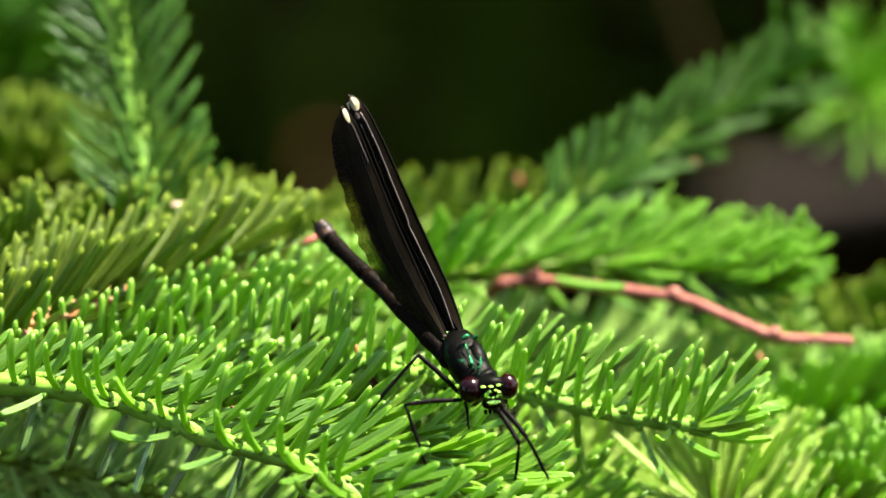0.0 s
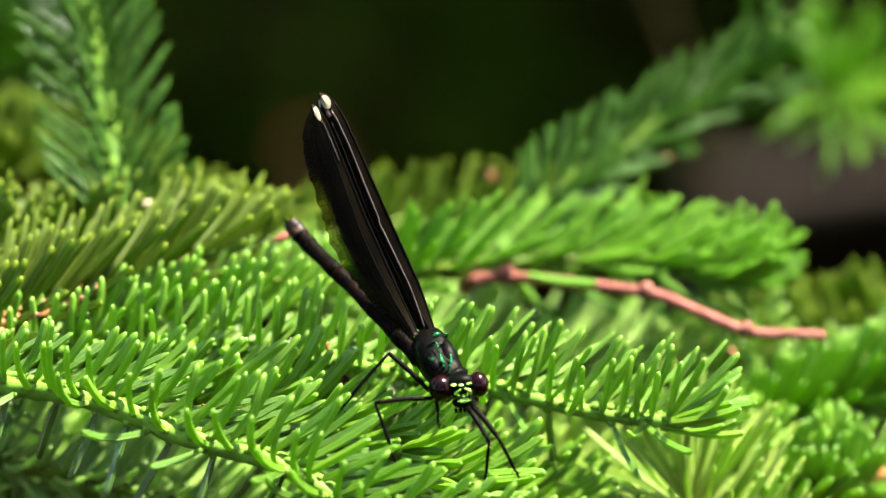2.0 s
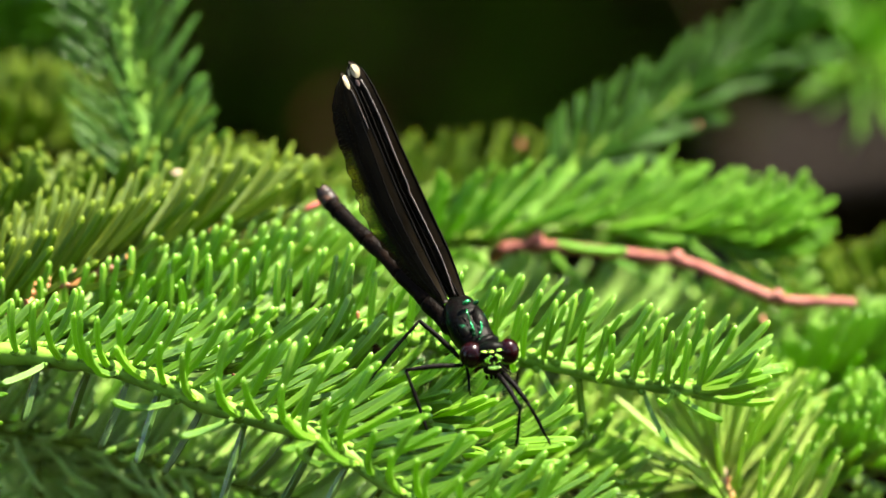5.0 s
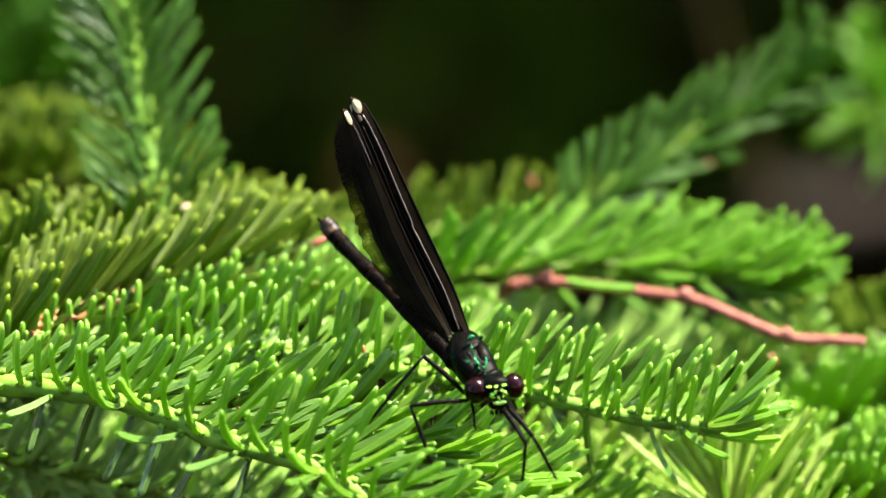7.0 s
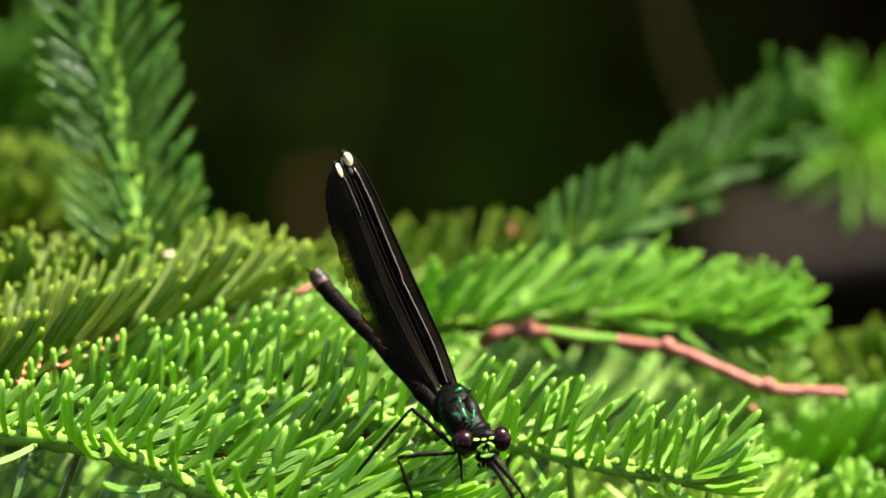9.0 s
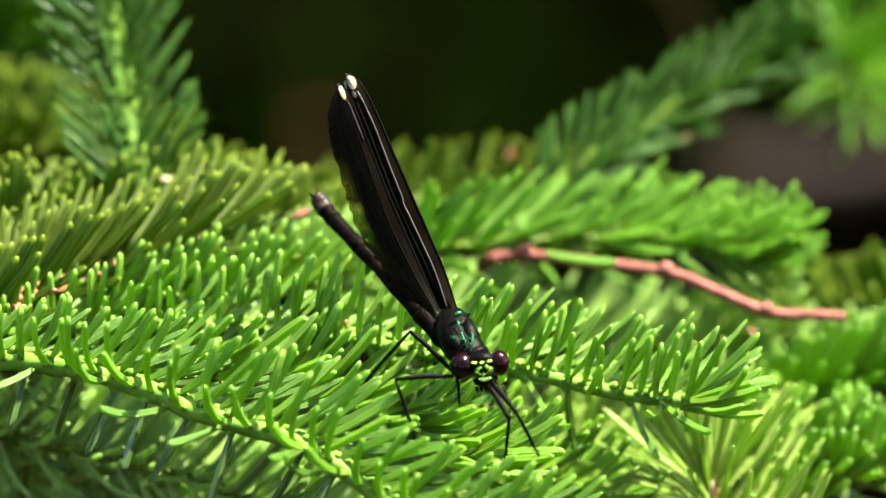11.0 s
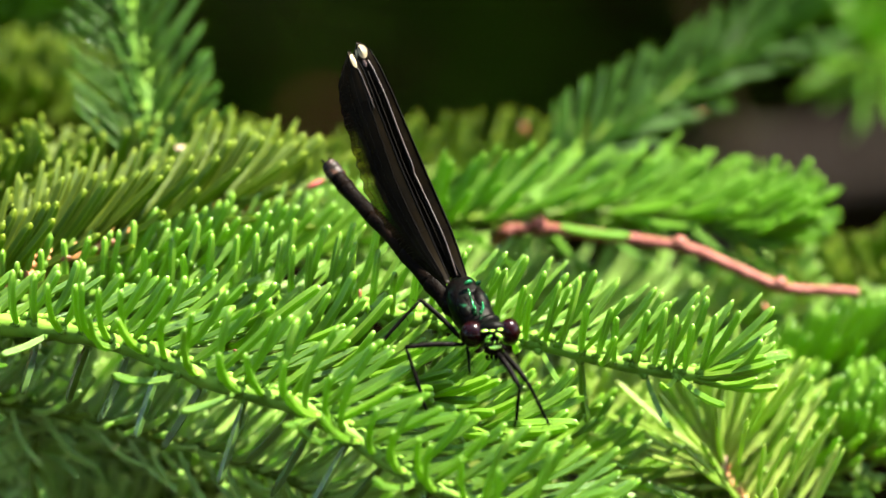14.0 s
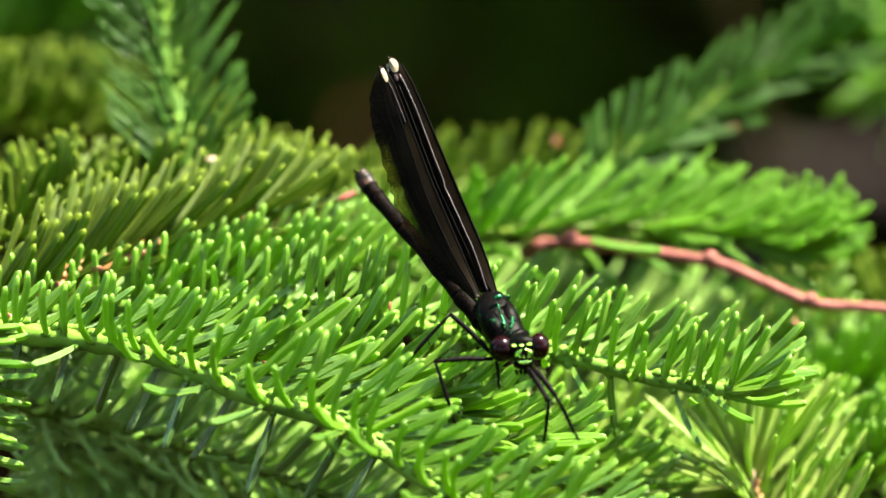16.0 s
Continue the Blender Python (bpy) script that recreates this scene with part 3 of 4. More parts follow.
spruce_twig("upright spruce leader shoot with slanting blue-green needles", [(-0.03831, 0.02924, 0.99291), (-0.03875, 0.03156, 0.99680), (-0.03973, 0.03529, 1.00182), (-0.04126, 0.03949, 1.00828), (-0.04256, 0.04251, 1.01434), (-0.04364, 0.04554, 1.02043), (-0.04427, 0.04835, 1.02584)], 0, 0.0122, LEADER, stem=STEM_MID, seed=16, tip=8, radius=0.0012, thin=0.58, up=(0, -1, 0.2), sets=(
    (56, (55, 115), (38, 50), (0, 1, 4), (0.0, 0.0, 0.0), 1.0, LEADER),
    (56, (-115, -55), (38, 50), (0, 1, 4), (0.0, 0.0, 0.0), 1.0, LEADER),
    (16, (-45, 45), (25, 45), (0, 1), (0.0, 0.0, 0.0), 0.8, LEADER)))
spruce_twig("bright green spruce twig behind the damselfly", [(-0.01860, 0.04132, 0.98477), (-0.01167, 0.03639, 0.98255), (-0.00493, 0.03364, 0.98381), (0.00393, 0.03046, 0.98695), (0.01579, 0.03360, 0.98693), (0.02626, 0.03556, 0.98648), (0.03446, 0.03508, 0.98499), (0.03924, 0.03381, 0.98432)], 0, 0.0112, BACK, seed=17, tip=18, thin=0.85, sets=(
    (84, (-100, -30), (26, 42), (0, 1, 1), (0.0, 0.0, 0.03), 1.15, BACK),
    (48, (-40, 40), (30, 46), (0, 1, 1), (0.0, 0.05, 0.0), 1.05, BACK),
    (26, (40, 90), (30, 55), (1, 2, 0), (0.1, 0.0, 0.1), 0.95, BACK),
    (16, (95, 165), (30, 55), (1, 2, 0), (0.1, 0.0, -0.05), 1.0, BACK)))
spruce_twig("bright green spruce side twig with spreading needles", [(0.00626, 0.03862, 0.98293), (0.01604, 0.04076, 0.98304), (0.02514, 0.04287, 0.98308), (0.03419, 0.04280, 0.98287), (0.04092, 0.04161, 0.98243)], 110, 0.0105, BACK, seed=18, lean=(36, 66), under=0.2, tip=22)
spruce_twig("blurred green spruce twig reaching upwards", [(0.01356, 0.03646, 0.98925), (0.01812, 0.04383, 0.99252), (0.02516, 0.05294, 0.99464), (0.03392, 0.06221, 0.99728), (0.04200, 0.06934, 0.99984), (0.04602, 0.07190, 1.00123)], 0, 0.0105, REAR_SHADE, stem=STEM_GREEN, seed=19, tip=8, radius=0.0008, thin=1.2, sets=(
    (42, (-80, 20), (24, 42), (0, 1, 1), (0.0, 0.0, 0.0), 1.05, REAR_SHADE),
    (18, (20, 90), (24, 42), (0, 1, 2), (0.0, 0.0, 0.0), 1.0, REAR_SHADE),
    (20, (90, 200), (24, 40), (0, 1, 4), (0.15, 0.0, 0.0), 1.05, REAR_SHADE)))
spruce_twig("pale sunlit spruce twig end with radiating needles", [(0.07327, 0.145, 0.97992), (0.06672, 0.128, 0.9838), (0.06161, 0.112, 0.98772)], 0, 0.0125, BACK, seed=20, radius=0.0011, tip=12, fan=(20, 65), thin=0.9, start=0.35, bud=False, sets=(
    (22, (-180, 180), (55, 80), (0, 1, 1), (0.0, 0.0, 0.0), 1.1, BACK),
    (14, (-110, 60), (50, 75), (0, 1, 1), (0.0, 0.0, 0.1), 1.15, FRESH)))
spruce_twig("short yellow-green spruce twig far behind", [(-0.01603, 0.05549, 0.98160), (-0.00684, 0.05817, 0.98336), (0.00243, 0.06053, 0.98417), (0.01174, 0.06058, 0.98432), (0.01790, 0.05842, 0.98413)], 90, 0.0085, YELLOW, seed=21, lean=(60, 88), under=0.1, tip=6)
spruce_twig("green spruce twig with long parallel needles beside the bare red twig", [(0.03704, 0.034, 0.95769), (0.047, 0.032, 0.96345), (0.05652, 0.031, 0.96791), (0.06752, 0.03, 0.97228)], 0, 0.0115, BACK, stem=STEM_LIME, seed=22, thin=1.1, bud=False, sets=(
    (48, (-90, -25), (23, 33), (0, 1, 1), (0.0, 0.0, 0.0), 1.35, FRESH),
    (38, (-25, 45), (26, 36), (0, 1, 1), (0.0, 0.0, 0.0), 1.2, FRESH),
    (16, (55, 110), (40, 60), (1, 2), (0.0, 0.0, 0.1), 1.0, BACK),
    (20, (120, 220), (30, 50), (0, 1, 1), (0.0, 0.0, 0.0), 1.1, BACK)))
spruce_twig("dull green spruce twig behind the bare red twig", [(0.06754, 0.05510, 0.96881), (0.05810, 0.05267, 0.96782), (0.05024, 0.05050, 0.96760), (0.04245, 0.04809, 0.96665)], 80, 0.0115, YELLOW, seed=23, lean=(50, 80), under=0.3, tip=10)
spruce_twig("old yellowish spruce twig end with long radiating needles", [(0.04297, -0.00078, 0.95229), (0.03940, 0.00167, 0.95659), (0.03654, 0.00391, 0.96025), (0.03477, 0.00571, 0.96257)], 60, 0.0165, STRAW, seed=24, lean=(45, 88), under=1.0, tip=60, stem=STEM_BROWN, thin=0.46, curl=0.0, fan=(10, 88))
spruce_twig("pale green spruce twig low under the others", [(0.03005, 0.01139, 0.95091), (0.03943, 0.01268, 0.95487), (0.04818, 0.01489, 0.95846), (0.05695, 0.01700, 0.96172)], 120, 0.0110, FRESH, seed=25, lean=(40, 75), under=0.3, tip=6)
spruce_twig("shaded spruce twig crossing beneath the bright tip", [(0.00298, 0.02209, 0.95796), (0.01184, 0.02469, 0.95950), (0.02005, 0.02695, 0.95999), (0.02897, 0.02689, 0.95978), (0.03716, 0.02670, 0.95921)], 120, 0.0120, STRAW, seed=26, lean=(40, 80), under=0.7, tip=10, thin=0.8)
spruce_twig("shaded spruce twig hanging below", [(-0.05434, 0.01449, 0.97986), (-0.05337, 0.01271, 0.97439), (-0.05270, 0.01093, 0.96892), (-0.05230, 0.00893, 0.96275), (-0.05245, 0.00648, 0.95521)], 30, 0.0100, LIFTED_GREEN, seed=27, lean=(45, 80), under=1.0, up=(0, -1, 0))
spruce_twig("soft green spruce twig in the shade below", [(-0.06451, 0.00778, 0.97215), (-0.05434, 0.00601, 0.96995), (-0.04349, 0.00436, 0.96811), (-0.03269, 0.00260, 0.96594), (-0.02263, 0.00062, 0.96309), (-0.01405, -0.00043, 0.95986)], 110, 0.0105, LIFTED_GREEN, seed=28, lean=(40, 80), under=0.9, tip=8)
spruce_twig("soft green spruce twig in the shade behind", [(-0.06774, 0.03335, 0.96673), (-0.05192, 0.03251, 0.96414), (-0.03836, 0.03166, 0.96151), (-0.02405, 0.03081, 0.95890), (-0.00601, 0.02998, 0.95635), (0.00830, 0.02890, 0.95302)], 200, 0.0115, LIFTED_GREEN, seed=30, lean=(40, 80), under=0.8, tip=8)
spruce_twig("blurred yellow-green spruce twig beyond the upright shoot", [(-0.07667, 0.07133, 0.98655), (-0.06720, 0.07182, 0.98805), (-0.05859, 0.07275, 0.98768), (-0.04994, 0.07327, 0.98603), (-0.04116, 0.07234, 0.98316)], 210, 0.0125, YELLOW, seed=31, lean=(50, 85), under=0.7, tip=8)
spruce_twig("blurred green spruce twig high behind the upright shoot", [(-0.08651, 0.11993, 0.98078), (-0.07655, 0.12323, 0.98447), (-0.06834, 0.12697, 0.98626), (-0.06091, 0.13071, 0.98805)], 90, 0.0160, REAR_SHADE, seed=32, lean=(40, 80), under=0.8, tip=10)
spruce_twig("soft green spruce twig between the bright twigs", [(-0.01858, 0.04108, 0.98405), (-0.00947, 0.04213, 0.97433), (0.00423, 0.04316, 0.97102), (0.01801, 0.04441, 0.96841), (0.03033, 0.04601, 0.96686), (0.04257, 0.04596, 0.96670)], 190, 0.0115, LIFTED_GREEN, seed=33, lean=(40, 80), under=0.6, tip=10)
spruce_twig("green spruce twig low behind the bright end", [(0.01208, 0.04132, 0.95888), (0.02356, 0.04396, 0.96056), (0.03501, 0.04450, 0.96221), (0.04646, 0.04480, 0.96313), (0.06229, 0.04300, 0.96407)], 150, 0.0105, LIFTED_GREEN, seed=34, lean=(40, 80), under=0.5, tip=10)

spruce_twig("bright spruce twig low behind the front twig", [(-0.02971, 0.00066, 0.97615), (-0.01982, 0.00028, 0.97498), (-0.00995, 0.00073, 0.97312), (0.00067, 0.00096, 0.97060), (0.01135, 0.00086, 0.96706), (0.02066, 0.00053, 0.96280)], 150, 0.0105, FRESH, seed=35, lean=(45, 80), under=0.4, tip=10)
spruce_twig("yellowish spruce twig low beneath the bright tip", [(0.00158, 0.01094, 0.95601), (0.01028, 0.01353, 0.95750), (0.01906, 0.01589, 0.95830), (0.02645, 0.01780, 0.95770)], 110, 0.0130, STRAW, seed=36, lean=(35, 70), under=0.5, tip=14, thin=0.75, curl=0.2)
spruce_twig("spruce twig in half shade low behind", [(0.02639, 0.01893, 0.96119), (0.03517, 0.01921, 0.96203), (0.04470, 0.01903, 0.96149), (0.05552, 0.01654, 0.96031)], 120, 0.0115, FRESH, seed=37, lean=(45, 80), under=0.5, tip=8)

spruce_twig("green spruce twig filling the hollow behind", [(-0.04289, 0.00742, 0.98402), (-0.03594, 0.00968, 0.98450), (-0.02824, 0.01206, 0.98534), (-0.02050, 0.01528, 0.98553), (-0.01352, 0.02251, 0.98515)], 0, 0.0105, SHADED_GREEN, seed=38, tip=0, bud=False, sets=(
    (60, (-95, -20), (36, 56), (0, 1, 1), (0.0, 0.0, 0.15), 1.1, SHADED_GREEN),
    (50, (-20, 60), (40, 62), (0, 1, 1), (0.05, 0.0, 0.15), 1.05, FRESH)))
spruce_twig("bright green spruce twig between the two front twigs", [(-0.03573, -0.00329, 0.98341), (-0.02375, -0.00597, 0.98163), (-0.01396, -0.00771, 0.97950), (-0.00559, -0.00968, 0.97669), (0.00414, -0.01184, 0.97327)], 90, 0.0120, FRESH, seed=39, lean=(34, 60), under=0.15, tip=10)
spruce_twig("spruce twig hanging at the foot of the front twig", [(-0.06416, -0.012, 0.98812), (-0.06313, -0.013, 0.98269), (-0.06301, -0.014, 0.97649), (-0.06354, -0.015, 0.96878)], 0, 0.0090, FRESH, seed=29, tip=4, up=(1, -0.1, 0.05), sets=(
    (24, (-60, 50), (70, 88), (0, 1, 1, 2), (0.0, 0.0, 0.0), 1.0, FRESH),
    (14, (-150, -60), (60, 80), (0, 1), (0.0, 0.0, 0.0), 1.0, LIFTED_GREEN)))
for label, pts, n, size, mat, seed in (
        ("soft green spruce twig deep below the front twig", [(-0.0587, 0.014, 0.96459), (-0.04415, 0.013, 0.96126), (-0.02954, 0.011, 0.95832), (-0.01496, 0.008, 0.95581)], 120, 0.0115, LIFTED_GREEN, 71),
        ("shaded green spruce twig deep below", [(-0.06226, 0.03, 0.9496), (-0.04572, 0.03, 0.94818), (-0.02915, 0.03, 0.94756), (-0.00804, 0.03, 0.94375)], 130, 0.0125, LIFTED_GREEN, 72),
        ("soft green spruce twig crossing in the shade", [(-0.06247, 0.022, 0.96543), (-0.04854, 0.022, 0.96245), (-0.03382, 0.022, 0.96025), (-0.02121, 0.02, 0.95723)], 130, 0.0120, LIFTED_GREEN, 73),
        ("soft green spruce twig rising in the shade", [(-0.05471, 0.014, 0.94739), (-0.04072, 0.014, 0.95229), (-0.02753, 0.014, 0.95637), (-0.0152, 0.016, 0.95808)], 110, 0.0110, LIFTED_GREEN, 74),
        ("green spruce twig close behind the front twigs", [(-0.06053, 0.008, 0.98054), (-0.05059, 0.0085, 0.98161), (-0.03923, 0.009, 0.98232), (-0.02789, 0.01, 0.98323)], 110, 0.0100, SHADED_GREEN, 75)):
    spruce_twig(label, pts, n, size, mat, seed=seed, lean=(45, 75), under=0.7, tip=8)

# bare red twig with knots
def bare_twig(pts, knots):
    rng = random.Random(3)
    base = Vector(pts[0])
    ob = thing("bare_twig", base, "bare reddish-brown twig with small knots", "twig")
    line = [p - base for p in smooth_line(pts, 48)]
    radii = [(0.00088 - 0.0002 * i / 48) * rng.uniform(0.97, 1.03) for i in range(49)]
    part("stem", tube("stem", line, radii, BARK_RED, sides=12, bumps=0.07, rng=rng), ob)
    for s, r in knots:
        p = line[int(s * 48)]
        part("knot", ball("knot", p + Vector((0, -0.0002, 0.0004)), (r, r * 0.8, r), Matrix.Identity(3), BARK_RED, 8, 12), ob)
    return ob


BARE = bare_twig([(0.00622, 0.03245, 0.98339), (0.00763, 0.02898, 0.98564), (0.00909, 0.02913, 0.98609), (0.01422, 0.02816, 0.98634), (0.02228, 0.02691, 0.98574), (0.03104, 0.02558, 0.98487), (0.03686, 0.02389, 0.98292), (0.04347, 0.02309, 0.98046), (0.04932, 0.02299, 0.98014), (0.05312, 0.02292, 0.97992)],
          [(0.31, 0.0013), (0.56, 0.0011), (0.78, 0.0010)])
foot_at, way = Vector((0.01458, 0.0262, 0.98754)), Vector((0.0087, -0.0030, -0.00152)).normalized()
flank = way.cross(Vector((0, 0, 1))).normalized()
part("needle", needle_mesh(FRESH, 1), BARE, "last green needle lying along the twig", Matrix.Translation(foot_at - BARE.location) @ basis(flank.cross(way), flank, way).to_4x4() @ Matrix.Diagonal((0.011, 0.011, 0.0095, 1)))
# Several of these orange bits stand in for bare pieces of brown stem.
for at, size in (((-0.06188, 0.07736, 0.98568), 0.0020), ((-0.06532, 0.06850, 0.98431), 0.0019), ((-0.01073, -0.00193, 0.98759), 0.0008), ((-0.04906, 0.00571, 0.98845), 0.0010), ((-0.04573, 0.00806, 0.98922), 0.0010), ((-0.05614, -0.00411, 0.98736), 0.0016), ((-0.05737, -0.00740, 0.98694), 0.0019), ((-0.05183, -0.00040, 0.98905), 0.0011), ((-0.04716, 0.00214, 0.99042), 0.0010), ((-0.04161, 0.00561, 0.99137), 0.0010), ((-0.03776, 0.00788, 0.99188), 0.0009), ((0.03389, 0.05873, 0.99307), 0.0022), ((0.01041, 0.05837, 0.99096), 0.0011), ((0.04148, 0.02411, 0.97713), 0.0014)):
    scale_bit(at, size, BUD, "orange-brown flake among needles, some added in place of bare stem")
for at, size in (((-0.03451, 0.02652, 0.99749), 0.0010), ((-0.05015, 0.00794, 0.99208), 0.0008), ((0.03439, 0.00985, 0.96558), 0.0014), ((0.03500, 0.00385, 0.96330), 0.0018), ((0.04209, 0.01262, 0.96118), 0.0016), ((-0.06146, 0.07692, 0.98432), 0.0016)):
    scale_bit(at, size, PALE, "pale papery bud scale caught among needles")
scale_bit((-0.0168, 0.0165, 0.99590), 0.0018, BARK_DULL, "red-brown bud at a twig end", "twig_bud")
scale_bit((-0.02547, -0.01278, 0.98331), 0.0011, BARK_RED, "dark brown shrivelled scale on the green stem")


def sapling(at, height, boughs, label):
    """A young spruce trunk with the woody boughs that bear the twigs."""
    rng = random.Random(int(height * 10))
    ob = thing("spruce_sapling", at, label, "tree", "spruce saplings")
    line = smooth_line([(0, 0, -0.12), (0.005, 0.004, height * 0.5), (0, 0, height)], 14)
    part("trunk", tube("trunk", line, [0.022 * (1.02 - i / 14.5) for i in range(15)], BARK_GREY, sides=10, bumps=0.06, rng=rng), ob)
    for pts in boughs:
        line = [p - Vector(at) for p in smooth_line(pts, 12)]
        part("bough", tube("bough", line, [0.004 - 0.0028 * i / 12 for i in range(13)], STEM_BROWN, sides=8, bumps=0.08, rng=rng), ob)
    return ob


LEFT_TREE = (-0.30, 0.10, 0)
sapling(LEFT_TREE, 1.35, [
    [(-0.295, 0.10, 1.02), (-0.16, 0.05, 1.0), (-0.06270, -0.00468, 0.98560)],
    [(-0.295, 0.10, 1.10), (-0.16, 0.07, 1.05), (-0.06657, 0.02739, 0.98721)],
    [(-0.295, 0.10, 1.00), (-0.17, 0.05, 0.98), (-0.06451, 0.00778, 0.97215)],
    [(-0.295, 0.10, 0.98), (-0.17, 0.02, 0.985), (-0.06416, -0.012, 0.98812)],
    [(-0.295, 0.11, 0.96), (-0.17, 0.06, 0.97), (-0.06774, 0.03335, 0.96673)],
    [(-0.295, 0.11, 1.12), (-0.18, 0.12, 1.06), (-0.07664, 0.07072, 0.98467)],
    [(-0.295, 0.11, 1.14), (-0.18, 0.15, 1.09), (-0.08651, 0.11993, 0.98078)],
    [(-0.295, 0.10, 1.01), (-0.18, 0.05, 1.0), (-0.06855, 0.00882, 0.98832)],
], "young spruce trunk with brown boughs at the path's edge")
sapling((0.34, 0.12, 0), 1.3, [
    [(0.335, 0.12, 1.08), (0.2, 0.13, 1.03), (0.07327, 0.145, 0.97992)],
    [(0.335, 0.12, 0.98), (0.15, 0.05, 0.98), (0.06752, 0.03, 0.97228)],
    [(0.335, 0.12, 1.0), (0.15, 0.07, 0.99), (0.06754, 0.05510, 0.96881)],
    [(0.335, 0.12, 0.94), (0.14, 0.04, 0.95), (0.04297, -0.00078, 0.95229)],
    [(0.335, 0.12, 0.96), (0.14, 0.03, 0.97), (0.05695, 0.01700, 0.96172)],
    [(0.335, 0.12, 0.96), (0.18, 0.08, 0.965), (0.06229, 0.04300, 0.96407)],
], "young spruce trunk bearing low green boughs")


# ---- the damselfly ----
HOME = Vector((0.00524, -0.01806, 0.98650))


def spot(p):
    return Vector(p) - HOME


fly = thing("damselfly", HOME, "black-winged damselfly with metallic green thorax, perched on a spruce twig", "damselfly")

# abdomen: slender segments, a little swollen at the end
ROOT = spot((-0.00027, -0.01064, 0.98991))
abdomen_path = [spot(p) - ROOT for p in ((0.00167, -0.01253, 0.98894), (0.00008, -0.01070, 0.98972), (-0.00202, -0.00865, 0.99151), (-0.00435, -0.00610, 0.99351), (-0.00698, -0.00305, 0.99580), (-0.01020, 0.00048, 0.99824), (-0.01282, 0.00385, 1.00019), (-0.01399, 0.00520, 1.00143), (-0.01472, 0.00599, 1.00227))]
axis = smooth_line(abdomen_path, 60)
seams = (0, 6, 15, 25, 35, 44, 49, 53, 57, 60)
abdomen = None
for k in range(len(seams) - 1):
    a, b = seams[k], seams[k + 1]
    line = axis[a:b + 1]
    big = (1.28, 1.05, 0.92, 0.88, 0.86, 0.92, 1.0, 0.98, 0.8)[k] * 0.00120
    radii = [big * (1.0 + 0.06 * math.cos(2 * math.pi * i / (len(line) - 1)) - 0.05) for i in range(len(line))]
    radii[-1] *= 0.93
    # Rear segments turn bronze, painting in the highlight near the tail.
    me = tube("abdomen_segment", line, radii, BRONZE if k > 5 else BODY, sides=16)
    if k == 0:
        abdomen = part("abdomen", me, fly, "slender dark bronze-brown abdomen", Matrix.Translation(ROOT))
    else:
        part("abdomen_segment", me, abdomen)
end, way = axis[-1], (axis[-1] - axis[-4]).normalized()
for side in (-1, 1):
    off = way.cross(Vector((0, 0, 1))).normalized() * 0.0004 * side
    part("cercus", tube("cercus", [end + off, end + off * 1.5 + way * 0.0005, end + off * 1.7 + way * 0.0009], [0.00016, 0.00013, 0.00004], BODY, sides=6), abdomen)

# thorax
neck, rear = spot((0.00439, -0.01573, 0.98881)), spot((0.00095, -0.01048, 0.99039))
lean_axis = (rear - neck).normalized()
right = (spot((0.00548, -0.01292, 0.98936)) - spot((0.00031, -0.01305, 0.98895)))
right = (right - lean_axis * right.dot(lean_axis)).normalized()
back_up = right.cross(lean_axis)
if back_up.y > 0:
    back_up = -back_up
turn = basis(right, back_up, lean_axis)
def box_loft(name, line, widths, depths, material, sides=24):
    """A boxy body: squarish sections along a line."""
    verts, faces = [], []
    for p, w, d in zip(line, widths, depths):
        for a in range(sides):
            c, e = math.cos(2 * math.pi * a / sides), math.sin(2 * math.pi * a / sides)
            c, e = math.copysign(abs(c) ** 0.7, c), math.copysign(abs(e) ** 0.7, e)
            verts.append(Vector(p) + right * c * w + back_up * e * d)
    for i in range(len(line) - 1):
        for a in range(sides):
            b = (a + 1) % sides
            faces.append((i * sides + a, i * sides + b, i * sides + sides + b, i * sides + sides + a))
    faces.append(tuple(reversed(range(sides))))
    faces.append(tuple(range((len(line) - 1) * sides, len(line) * sides)))
    return mesh_of(name, verts, faces, material)


part("thorax", box_loft("thorax", smooth_line([spot(p) for p in ((0.00107, -0.00911, 0.99137), (0.00163, -0.01042, 0.99059), (0.00233, -0.01193, 0.98983), (0.00310, -0.01365, 0.98907), (0.00399, -0.01530, 0.98851), (0.00454, -0.01622, 0.98827))], 10),
                        [0.0010, 0.0017, 0.0021, 0.00232, 0.0024, 0.0024, 0.00232, 0.0022, 0.0021, 0.0019, 0.0016],
                        [0.0011, 0.0017, 0.0021, 0.0023, 0.0024, 0.0023, 0.0021, 0.0019, 0.0017, 0.0015, 0.0012], GREEN), fly, "stout dark thorax with metallic green glints")
for sx in (-1, 1):
    line = [spot(p) + right * 0.0010 * sx - back_up * 0.0007 for p in ((0.00257, -0.01264, 0.99217), (0.00313, -0.01446, 0.99108), (0.00390, -0.01591, 0.98987))]
    part("shoulder_plate", tube("shoulder_plate", smooth_line(line, 8), [0.0005, 0.0008, 0.0010, 0.0011, 0.0011, 0.0011, 0.0010, 0.0008, 0.0005], GREEN, sides=12, flat=0.7), fly, "metallic green shoulder plate")
part("prothorax", ball("prothorax", spot((0.00480, -0.01666, 0.98886)), (0.0018, 0.0012, 0.0008), turn, GREEN, 10, 16), fly, "dark green neck collar")
